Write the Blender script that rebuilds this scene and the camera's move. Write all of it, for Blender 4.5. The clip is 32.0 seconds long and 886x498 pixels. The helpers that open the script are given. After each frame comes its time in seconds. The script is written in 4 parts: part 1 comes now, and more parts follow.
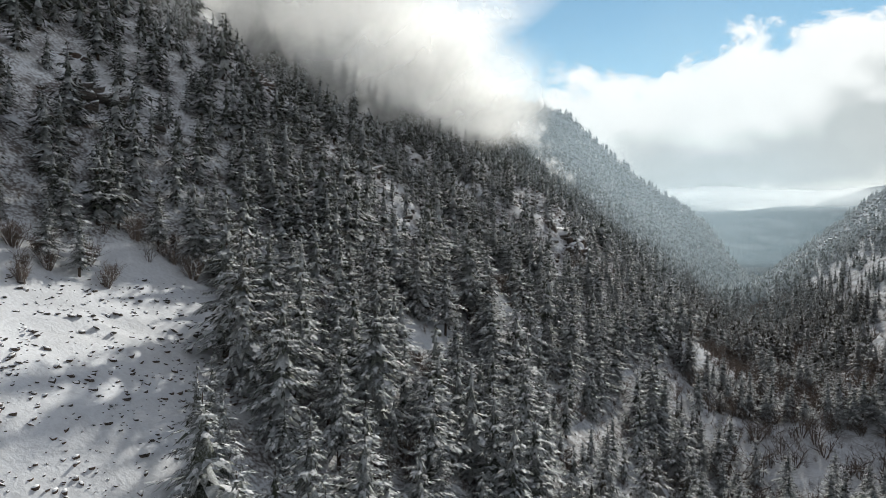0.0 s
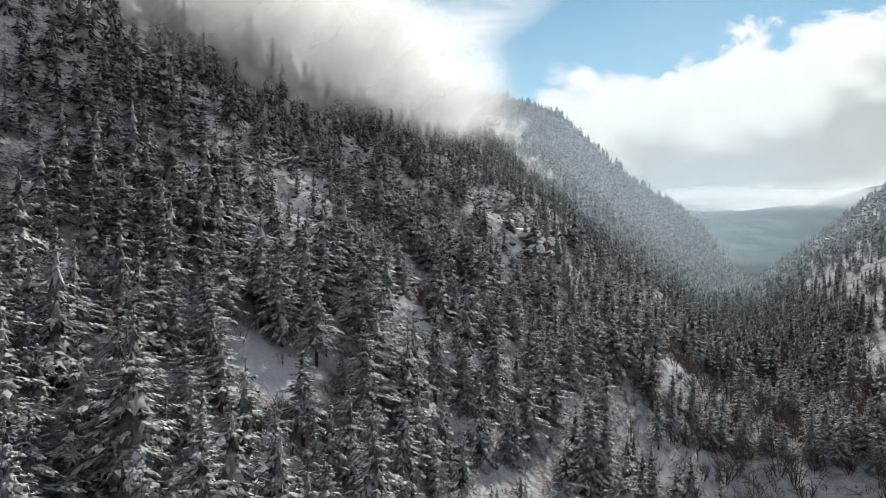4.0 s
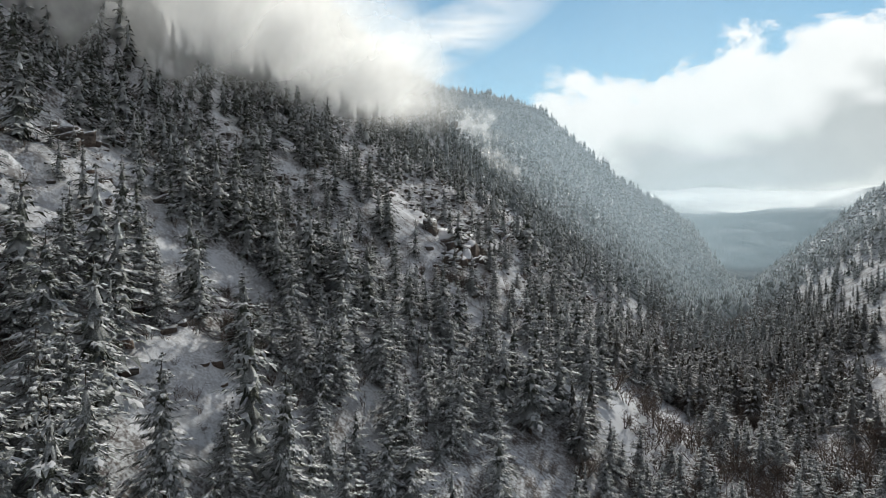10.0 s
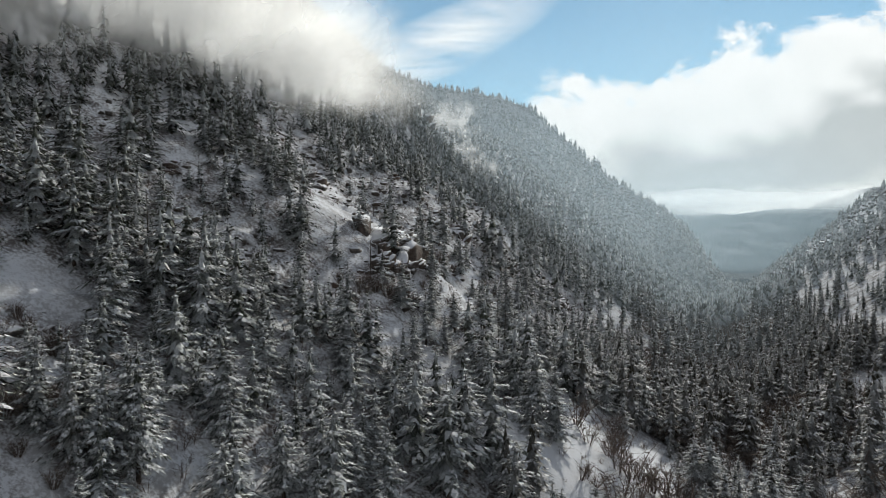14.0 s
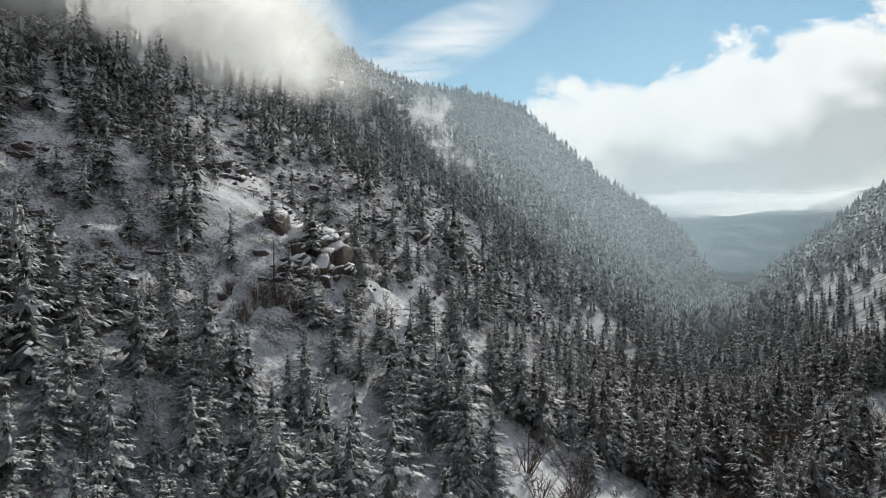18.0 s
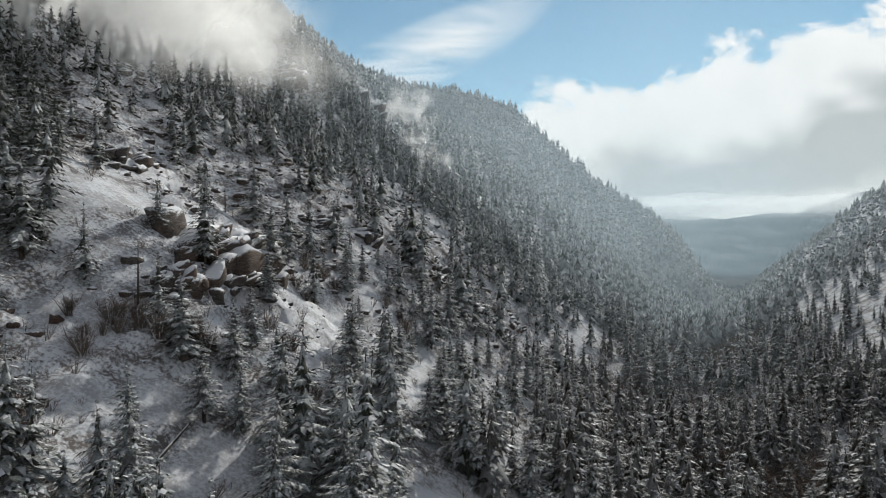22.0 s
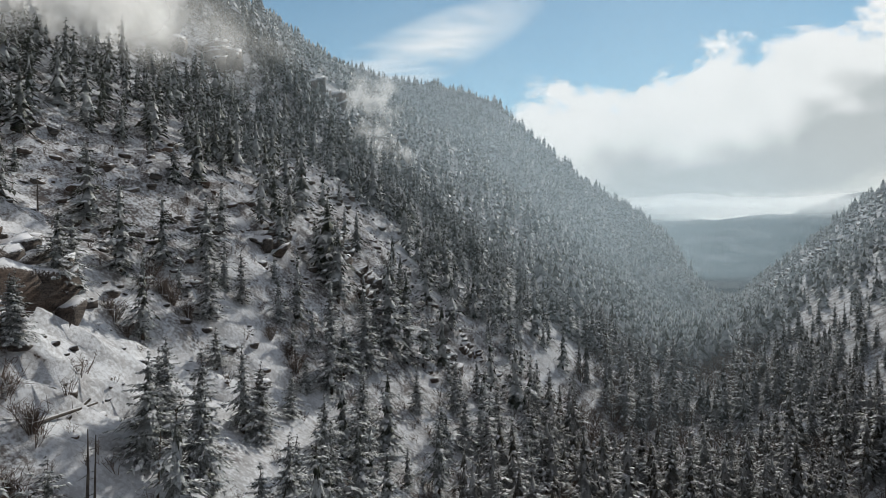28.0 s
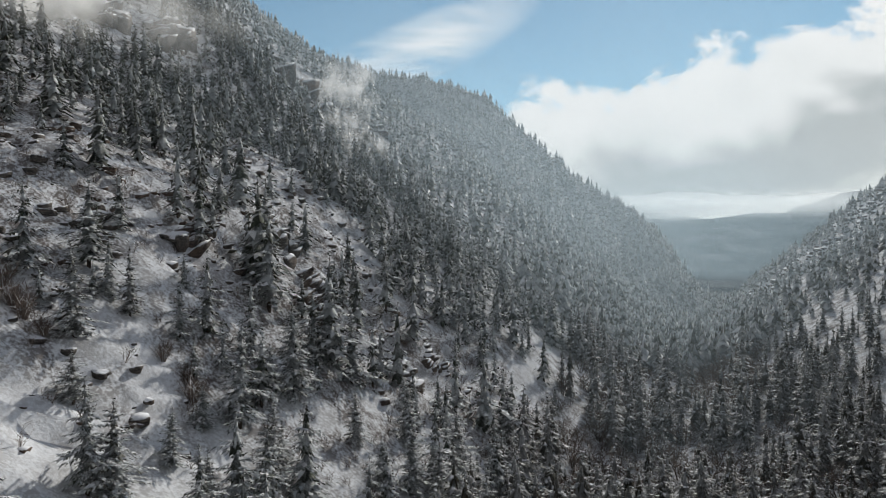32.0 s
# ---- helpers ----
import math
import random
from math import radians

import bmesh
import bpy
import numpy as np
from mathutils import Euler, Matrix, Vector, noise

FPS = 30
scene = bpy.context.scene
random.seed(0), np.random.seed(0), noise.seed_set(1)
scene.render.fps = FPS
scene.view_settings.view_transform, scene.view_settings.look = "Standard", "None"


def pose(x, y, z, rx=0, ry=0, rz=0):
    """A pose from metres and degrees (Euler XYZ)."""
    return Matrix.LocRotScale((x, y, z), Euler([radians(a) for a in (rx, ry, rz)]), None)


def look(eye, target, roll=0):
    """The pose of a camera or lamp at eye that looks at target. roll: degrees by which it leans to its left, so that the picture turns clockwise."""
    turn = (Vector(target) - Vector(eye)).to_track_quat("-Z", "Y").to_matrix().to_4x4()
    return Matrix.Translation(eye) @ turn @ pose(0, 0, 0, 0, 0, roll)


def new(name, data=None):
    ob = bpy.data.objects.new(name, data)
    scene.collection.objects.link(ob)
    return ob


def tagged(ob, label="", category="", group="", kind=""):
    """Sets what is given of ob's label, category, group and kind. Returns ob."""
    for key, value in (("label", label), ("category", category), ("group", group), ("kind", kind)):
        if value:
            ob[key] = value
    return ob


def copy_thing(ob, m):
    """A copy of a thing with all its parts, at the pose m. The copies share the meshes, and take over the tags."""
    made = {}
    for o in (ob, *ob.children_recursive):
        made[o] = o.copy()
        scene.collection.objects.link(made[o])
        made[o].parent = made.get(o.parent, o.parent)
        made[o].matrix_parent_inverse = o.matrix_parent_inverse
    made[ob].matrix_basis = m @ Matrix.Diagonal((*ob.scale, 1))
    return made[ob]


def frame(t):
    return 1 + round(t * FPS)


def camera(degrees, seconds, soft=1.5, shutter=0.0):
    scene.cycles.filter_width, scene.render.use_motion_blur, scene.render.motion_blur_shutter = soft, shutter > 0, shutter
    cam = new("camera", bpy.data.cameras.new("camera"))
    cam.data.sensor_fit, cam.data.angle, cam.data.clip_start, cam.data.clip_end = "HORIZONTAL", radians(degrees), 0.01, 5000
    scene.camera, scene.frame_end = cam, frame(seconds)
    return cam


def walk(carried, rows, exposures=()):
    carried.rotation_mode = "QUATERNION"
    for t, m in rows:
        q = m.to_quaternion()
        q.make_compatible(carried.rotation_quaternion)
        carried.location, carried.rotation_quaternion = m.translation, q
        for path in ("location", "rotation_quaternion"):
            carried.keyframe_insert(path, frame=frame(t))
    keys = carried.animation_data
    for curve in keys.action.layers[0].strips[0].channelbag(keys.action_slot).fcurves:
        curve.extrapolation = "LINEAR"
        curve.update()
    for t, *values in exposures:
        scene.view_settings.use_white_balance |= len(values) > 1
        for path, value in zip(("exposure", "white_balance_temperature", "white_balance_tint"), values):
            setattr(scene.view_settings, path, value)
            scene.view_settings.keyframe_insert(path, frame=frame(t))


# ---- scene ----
# Lens, and the flight along the valley.  World: y runs up the valley, z = 0 at the first flying height.
cam = camera(68, 32.0, soft=0.6)
FLIGHT = [
    (0, -0.00, 0.00, 0.00, 0.000, -1.551, 0.455),
    (1, 6.31, 8.61, 0.32, -0.018, -1.544, 0.422),
    (2, 12.78, 17.24, 0.46, -0.032, -1.530, 0.386),
    (3, 19.33, 25.99, 0.48, -0.041, -1.507, 0.349),
    (4, 25.85, 34.94, 0.42, -0.042, -1.474, 0.311),
    (5, 32.28, 44.18, 0.30, -0.032, -1.430, 0.272),
    (6, 38.53, 53.78, 0.18, -0.010, -1.379, 0.231),
    (7, 44.57, 63.73, 0.07, 0.024, -1.321, 0.187),
    (8, 50.42, 73.93, -0.06, 0.067, -1.259, 0.139),
    (9, 56.11, 84.28, -0.21, 0.116, -1.193, 0.087),
    (10, 61.64, 94.69, -0.39, 0.166, -1.125, 0.030),
    (11, 67.05, 105.08, -0.60, 0.216, -1.056, -0.030),
    (12, 72.32, 115.36, -0.86, 0.269, -0.988, -0.090),
    (13, 77.43, 125.48, -1.14, 0.330, -0.923, -0.147),
    (14, 82.36, 135.40, -1.43, 0.400, -0.861, -0.195),
    (15, 87.09, 145.06, -1.70, 0.477, -0.801, -0.236),
    (16, 91.59, 154.43, -1.96, 0.556, -0.743, -0.267),
    (17, 95.84, 163.47, -2.16, 0.634, -0.685, -0.288),
    (18, 99.89, 172.23, -2.32, 0.710, -0.627, -0.299),
    (19, 103.77, 180.80, -2.40, 0.787, -0.568, -0.301),
    (20, 107.54, 189.22, -2.40, 0.863, -0.509, -0.295),
    (21, 111.25, 197.59, -2.30, 0.942, -0.452, -0.283),
    (22, 114.93, 205.96, -2.10, 1.027, -0.402, -0.268),
    (23, 118.59, 214.34, -1.81, 1.121, -0.363, -0.252),
    (24, 122.21, 222.71, -1.46, 1.224, -0.337, -0.236),
    (25, 125.75, 231.05, -1.09, 1.332, -0.323, -0.222),
    (26, 129.20, 239.32, -0.72, 1.442, -0.320, -0.211),
    (27, 132.53, 247.50, -0.40, 1.553, -0.328, -0.202),
    (28, 135.72, 255.54, -0.15, 1.667, -0.344, -0.193),
    (29, 138.77, 263.34, 0.01, 1.783, -0.368, -0.182),
    (30, 141.67, 270.79, 0.04, 1.904, -0.397, -0.168),
    (31, 144.42, 277.78, -0.07, 2.029, -0.431, -0.151),
    (32, 147.03, 284.22, -0.35, 2.159, -0.468, -0.133),
]


def flown(x, y, z, yaw, pitch, roll):
    """Pose from place, heading to the right of +y, tilt up and lean, in degrees."""
    return pose(x, y, z, 0, 0, -yaw) @ pose(0, 0, 0, 90 + pitch) @ pose(0, 0, 0, 0, 0, roll)


walk(cam, [(row[0], flown(*row[1:])) for row in FLIGHT], [(0, 0.14, 6500, 7.5), (18, 0.05, 6500, 7.5), (32, -0.09, 6500, 9.0)])

scene.cycles.transparent_max_bounces = 24

# ---- sky and sun ----
SUN_AZ, SUN_EL = 26.0, 27.0
world = bpy.data.worlds.new("winter_sky")
scene.world = world
world.use_nodes = True


def wire(tree, a, b):
    tree.links.new(a, b)


def maths(tree, op, a, b=None, clamp=False):
    nd = tree.nodes.new("ShaderNodeMath")
    nd.operation, nd.use_clamp = op, clamp
    for i, v in enumerate((a, b)):
        if v is None:
            continue
        if isinstance(v, (int, float)):
            nd.inputs[i].default_value = v
        else:
            tree.links.new(v, nd.inputs[i])
    return nd.outputs[0]


def ramp(tree, fac, stops, ease=False):
    nd = tree.nodes.new("ShaderNodeValToRGB")
    if ease:
        nd.color_ramp.interpolation = "EASE"
    while len(nd.color_ramp.elements) < len(stops):
        nd.color_ramp.elements.new(0.5)
    for e, (p, c) in zip(nd.color_ramp.elements, stops):
        e.position = p
        e.color = (c, c, c, 1) if isinstance(c, (int, float)) else (*c, 1)
    tree.links.new(fac, nd.inputs[0])
    return nd.outputs[0]


def noise_tex(tree, vec, scale, detail=4.0, rough=0.55, distortion=0.0):
    nd = tree.nodes.new("ShaderNodeTexNoise")
    nd.inputs["Scale"].default_value = scale
    nd.inputs["Detail"].default_value = detail
    nd.inputs["Roughness"].default_value = rough
    nd.inputs["Distortion"].default_value = distortion
    if vec is not None:
        tree.links.new(vec, nd.inputs["Vector"])
    return nd.outputs["Fac"]


def mix(tree, fac, a, b):
    nd = tree.nodes.new("ShaderNodeMix")
    nd.data_type = "RGBA"
    for i, v in ((0, fac), (6, a), (7, b)):
        if isinstance(v, (int, float)):
            nd.inputs[i].default_value = v
        elif isinstance(v, tuple):
            nd.inputs[i].default_value = (*v, 1)
        else:
            tree.links.new(v, nd.inputs[i])
    return nd.outputs[2]


def build_sky():
    t = world.node_tree
    t.nodes.clear()
    sky = t.nodes.new("ShaderNodeTexSky")
    sky.sky_type, sky.sun_disc = "NISHITA", False
    sky.sun_elevation, sky.sun_rotation = radians(SUN_EL), radians(SUN_AZ)
    sky.altitude, sky.air_density, sky.dust_density = 1800, 1.0, 0.1
    co = t.nodes.new("ShaderNodeTexCoord").outputs["Generated"]
    xyz = t.nodes.new("ShaderNodeSeparateXYZ")
    wire(t, co, xyz.inputs[0])
    X, Y, Z = xyz.outputs
    # flat coordinates of the sky ahead: u to the right, v up, per unit of distance
    yy = maths(t, "MAXIMUM", Y, 0.05)
    u, v = maths(t, "DIVIDE", X, yy), maths(t, "DIVIDE", Z, yy)
    uv = t.nodes.new("ShaderNodeCombineXYZ")
    wire(t, u, uv.inputs[0])
    wire(t, maths(t, "MULTIPLY", v, 1.6), uv.inputs[1])
    n1 = noise_tex(t, uv.outputs[0], 8.0, 8, 0.58, 0.3)
    n2 = noise_tex(t, uv.outputs[0], 3.4, 5, 0.5)
    # cumulus bank: its upper edge climbs to the right
    edge = maths(t, "ADD", maths(t, "MULTIPLY", u, 0.29), 0.160)
    over = maths(t, "SUBTRACT", edge, v)
    depth = over
    over = maths(t, "ADD", over, maths(t, "MULTIPLY", maths(t, "SUBTRACT", n1, 0.5), 0.26))
    bank = ramp(t, maths(t, "ADD", maths(t, "MULTIPLY", over, 4.0), 0.5), ((0.45, 0.0), (0.58, 1.0)), True)
    # thin streaks over the ridge
    st = t.nodes.new("ShaderNodeMapping")
    st.inputs["Rotation"].default_value = (0, 0, radians(-16))
    st.inputs["Scale"].default_value = (2.0, 9.0, 1)
    wire(t, uv.outputs[0], st.inputs[0])
    n3 = noise_tex(t, st.outputs[0], 1.6, 6, 0.6, 0.4)
    du, dv = maths(t, "SUBTRACT", u, -0.02), maths(t, "SUBTRACT", v, 0.285)
    dv = maths(t, "SUBTRACT", dv, maths(t, "MULTIPLY", du, 0.42))
    d = maths(t, "ADD", maths(t, "MULTIPLY", maths(t, "MULTIPLY", du, du), 22), maths(t, "MULTIPLY", maths(t, "MULTIPLY", dv, dv), 300))
    streak = maths(t, "MULTIPLY", maths(t, "SUBTRACT", 1.0, d, True), ramp(t, n3, ((0.30, 0.0), (0.56, 1.0))))
    cover = maths(t, "MAXIMUM", bank, maths(t, "MULTIPLY", streak, 0.9))
    # unseen grey deck added overhead and behind, over the mountain, to dim skylight
    added_deck = maths(t, "MAXIMUM", ramp(t, maths(t, "ADD", Z, maths(t, "MULTIPLY", maths(t, "SUBTRACT", noise_tex(t, co, 3.0, 5, 0.6), 0.5), 0.5)), ((0.42, 0.0), (0.62, 0.9))), ramp(t, Y, ((0.05, 0.9), (0.4, 0.0))))
    # shade: bright tops, greyer bellies towards the valley head
    low = maths(t, "ADD", maths(t, "ADD", maths(t, "MULTIPLY", depth, 2.6), maths(t, "MULTIPLY", maths(t, "SUBTRACT", n1, 0.5), 0.3)), maths(t, "MULTIPLY", maths(t, "SUBTRACT", n2, 0.5), 0.7))
    tone = ramp(t, low, ((0.05, (1.0, 1.0, 1.0)), (0.26, (0.94, 0.95, 0.95)), (0.43, (0.52, 0.55, 0.56)), (0.56, (0.54, 0.57, 0.58)), (0.72, (0.88, 0.89, 0.85))), True)
    bg1, bg2 = t.nodes.new("ShaderNodeBackground"), t.nodes.new("ShaderNodeBackground")
    tinted = t.nodes.new("ShaderNodeVectorMath")
    tinted.operation = "MULTIPLY"
    tinted.inputs[1].default_value = (0.82, 1.0, 0.92)
    wire(t, sky.outputs[0], tinted.inputs[0])
    wire(t, tinted.outputs[0], bg1.inputs[0])
    bg1.inputs[1].default_value = 0.105
    wire(t, tone, bg2.inputs[0])
    bg2.inputs[1].default_value = 0.97
    bg3, mx3 = t.nodes.new("ShaderNodeBackground"), t.nodes.new("ShaderNodeMixShader")
    wire(t, mix(t, n2, (0.162, 0.168, 0.188), (0.278, 0.286, 0.314)), bg3.inputs[0])
    mx, out = t.nodes.new("ShaderNodeMixShader"), t.nodes.new("ShaderNodeOutputWorld")
    wire(t, cover, mx.inputs[0])
    wire(t, bg1.outputs[0], mx.inputs[1])
    wire(t, bg2.outputs[0], mx.inputs[2])
    wire(t, added_deck, mx3.inputs[0])
    wire(t, mx.outputs[0], mx3.inputs[1])
    wire(t, bg3.outputs[0], mx3.inputs[2])
    wire(t, mx3.outputs[0], out.inputs[0])


build_sky()
sun = new("sun", bpy.data.lights.new("sun", "SUN"))
sun.data.energy, sun.data.angle, sun.data.color = 3.8, radians(2.0), (1.0, 0.96, 0.89)
sun_from = Vector((math.sin(radians(SUN_AZ)) * math.cos(radians(SUN_EL)), math.cos(radians(SUN_AZ)) * math.cos(radians(SUN_EL)), math.sin(radians(SUN_EL))))
sun.matrix_world = look(sun_from * 100, (0, 0, 0))

# ---- lie of the land ----
RNG = np.random.default_rng(7)
AXIS_Y = [-900, 0, 54, 95, 135, 172, 206, 239, 284, 700, 1330, 1700, 5200]
AXIS_X = [-675, 0, 38.5, 61.6, 82, 100, 115, 129, 147, 301, 597, 790, 2600]


def hash2(ix, iy, seed):
    v = np.sin(ix * 127.1 + iy * 311.7 + seed * 74.7) * 43758.5453
    return v - np.floor(v)


def vnoise(x, y, seed=0):
    """Smooth value noise, 0 to 1."""
    ix, iy = np.floor(x), np.floor(y)
    fx, fy = x - ix, y - iy
    fx, fy = fx * fx * fx * (fx * (fx * 6 - 15) + 10), fy * fy * fy * (fy * (fy * 6 - 15) + 10)
    a, b, c, d = hash2(ix, iy, seed), hash2(ix + 1, iy, seed), hash2(ix, iy + 1, seed), hash2(ix + 1, iy + 1, seed)
    return (a * (1 - fx) + b * fx) * (1 - fy) + (c * (1 - fx) + d * fx) * fy


def fbm(x, y, octaves=4, seed=0):
    s, amp, tot = 0.0, 0.5, 0.0
    for o in range(octaves):
        s = s + amp * vnoise(x * 2 ** o + 17.3 * o, y * 2 ** o - 9.1 * o, seed + o)
        tot, amp = tot + amp, amp * 0.5
    return s / tot - 0.5


def step01(a, b, v):
    q = np.clip((v - a) / (b - a), 0, 1)
    return q * q * (3 - 2 * q)


def axis_x(y):
    return sum(np.interp(y + d, AXIS_Y, AXIS_X) for d in (-36, -18, 0, 18, 36)) / 5


def across(x, y):
    """Distance across the valley from its line, positive on its right side."""
    g = (axis_x(y + 5) - axis_x(y - 5)) / 10
    return (x - axis_x(y)) / np.sqrt(1 + g * g)


def smax(a, b, k):
    q = np.clip(0.5 + 0.5 * (a - b) / k, 0, 1)
    return b * (1 - q) + a * q + k * q * (1 - q)


# spots where the rock stands out: x, y, reach
CRAGS = [(69.7, 352, 15), (92.6, 443.2, 17), (116.1, 479.5, 17), (144.9, 477.9, 14), (31.4, 385.7, 12), (-26.1, 253.1, 13), (-76, 152.6, 16), (-66.2, 238.9, 16), (29.3, 593.2, 24), (65.5, 729.8, 34), (152.1, 489.5, 14), (62.1, 426.3, 22), (83.4, 526.1, 22), (13.6, 410, 15), (70.8, 384.5, 12), (-10.4, 326.1, 14), (20.2, 392.6, 12), (69.1, 410.2, 12), (113.6, 488.4, 14), (135.3, 464.3, 12), (-50, 234.4, 12), (-37.7, 267.8, 10)]


def craggy(x, y):
    """Where bare rock breaks through, 0 to 1."""
    n = across(x, y)
    m = step01(0.02, 0.16, fbm(x / 55 + 3, y / 75, 3, 21))
    band = step01(-60, -85, n) * step01(-330, -260, n)
    spur = 0
    for cx, cy, r in CRAGS:
        spur = spur + np.exp(-(((x - cx) / r) ** 2 + ((y - cy) / (1.35 * r)) ** 2))
    far = step01(1180, 1300, y) * step01(-30, -60, n) * step01(-260, -150, n)
    right = step01(40, 90, n) * step01(600, 900, y)
    return np.clip(m * band * 0.8 + spur * 0.9 + far * 0.9 + right * 0.8 * m + right * 0.3, 0, 1)


# swells and hollows of the valley sides: stations up the valley, lines across it, metres up or down
SWELL_Y = np.array([60, 130, 190, 240, 290, 345, 400, 460, 560, 660, 850, 1000])
SWELL_N = np.array([-330, -180, -115, -75, -35, 10, 60])
SWELL = np.array([(-10, -10, -7, 2, 5, 4, 3),
          (-12, -13, -16, -7, -2, 2, 3),
          (-14, -16, -21, -14, -6, 3, 5),
          (-15, -18, -20, -5, 5, 15, 11),
          (-13, -20, -8, 5, 15, 14, 11),
          (-4, -1, 11, 11, 11, 10, 9),
          (-1, 2, 4, 0, 5, 9, 6),
          (-1, -1, 3, -5, 0, 6, 6),
          (-1, -8, 0, 8, 8, 10, 8),
          (7, 3, 3, 6, 9, 10, 7),
          (28, 8, 4, 3, 4, 4, 4),
          (1, 0, 0, 0, 0, 0, 0)], float)


def swell(y, n):
    """Broad rise or fall of the ground, eased from station to station."""
    def cell(v, g):
        i = np.clip(np.searchsorted(g, v, side="right") - 1, 0, len(g) - 2)
        return i, step01(g[i], g[i + 1], v)

    i, a = cell(np.asarray(y, float), SWELL_Y)
    j, b = cell(np.asarray(n, float), SWELL_N)
    return (SWELL[i, j] * (1 - b) + SWELL[i, j + 1] * b) * (1 - a) + (SWELL[i + 1, j] * (1 - b) + SWELL[i + 1, j + 1] * b) * a


def land(x, y):
    """Height of the ground."""
    x, y = np.asarray(x, float), np.asarray(y, float)
    n = across(x, y)
    floor_z = np.interp(y, [-500, 0, 200, 667, 1330, 1800, 5000], [-72, -80, -80, -87, -112, -116, -118])
    left = np.maximum(-n - 8, 0)
    left = left - 14 * (1 - np.exp(-left / 14)) * 0.6
    slope_l = 0.87 + 0.05 * np.sin(y / 60 + n / 90)
    up_l = slope_l * left
    up_l = up_l + 16 * fbm(x / 110, y / 110, 3, 5) * step01(15, 80, left)
    # the shoulder of the main mountain falls away past its last buttress
    cap = 238 - 0.75 * np.maximum(y - 905 - 0.10 * np.maximum(-n - 280, 0), 0)
    body = np.minimum(floor_z + up_l, np.maximum(cap, floor_z + 0.30 * left))
    right = np.maximum(n - 16, 0)
    slope_r = np.interp(y, [0, 600, 1000], [0.52, 0.62, 0.86])
    cap_r = 300 - 1.1 * np.maximum(y - 1045, 0)
    up_r = slope_r * (right - 10 * (1 - np.exp(-right / 10)))
    up_r = up_r + 14 * fbm(x / 90, y / 90, 3, 9) * step01(10, 60, right)
    body_r = np.minimum(floor_z + up_r, np.maximum(floor_z + 0.02 * right, cap_r - 240 + np.minimum(right, 200)))
    z = np.where(n < 0, body, body_r)
    # far spur that closes the left side
    crest = np.interp(x, [-400, 22, 168, 262, 370, 448, 505, 535, 566, 584, 612, 690], [405, 315, 284, 248, 154, 90, 64, 38, 4, -44, -72, -116])
    dy = y - (1440 - 0.10 * (x - 100))
    far = crest - np.where(dy < 0, 0.55, 0.9) * np.abs(dy) + 22 * fbm(x / 90, y / 90, 3, 13)
    far = np.where(y > 900, far, -400)
    z = smax(z, far, 14)
    # open country and hills beyond
    beyond = step01(1750, 2600, y)
    hills = -112 + 330 * step01(2700, 4700, y + 400 * fbm(x / 700, y / 700, 2, 31)) * (0.55 + 0.9 * vnoise(x / 800, y / 900, 33)) + 30 * fbm(x / 160, y / 160, 3, 35)
    z = z * (1 - beyond) + hills * beyond
    # rocks and rough ground
    rk = craggy(x, y)
    led = fbm(x / 16, y / 16, 4, 41)
    z = z + 1.6 * fbm(x / 22, y / 22, 4, 3) * step01(0, 30, np.abs(n)) + rk * 8.0 * led
    # tilted, broken ledges
    dip = 0.35 * (0.8 * y + 0.6 * x)
    for rise, share, seed in ((6.0, 0.7, 71), (2.6, 0.6, 73)):
        lvl = (z + dip + 13.0 * fbm(x / 11, y / 11, 4, seed)) / rise
        fr = lvl - np.floor(lvl)
        brk = step01(-0.12, 0.12, fbm(x / 10, y / 10, 2, seed + 5))
        z = z + np.clip(rk * 1.4, 0, 1) * brk * share * rise * (step01(0.38, 0.62, fr) - fr)
    return z + swell(y, n) + 0.5 * fbm(x / 4, y / 4, 2, 8)

# ---- materials ----


def material(name):
    m = bpy.data.materials.new(name)
    m.use_nodes = True
    t = m.node_tree
    t.nodes.clear()
    b, o = t.nodes.new("ShaderNodeBsdfPrincipled"), t.nodes.new("ShaderNodeOutputMaterial")
    b.inputs["Specular IOR Level"].default_value = 0.12
    wire(t, b.outputs[0], o.inputs[0])
    return m, t, b


def bump(t, b, height, strength, distance):
    nd = t.nodes.new("ShaderNodeBump")
    nd.inputs["Strength"].default_value, nd.inputs["Distance"].default_value = strength, distance
    wire(t, height, nd.inputs["Height"])
    wire(t, nd.outputs[0], b.inputs["Normal"])


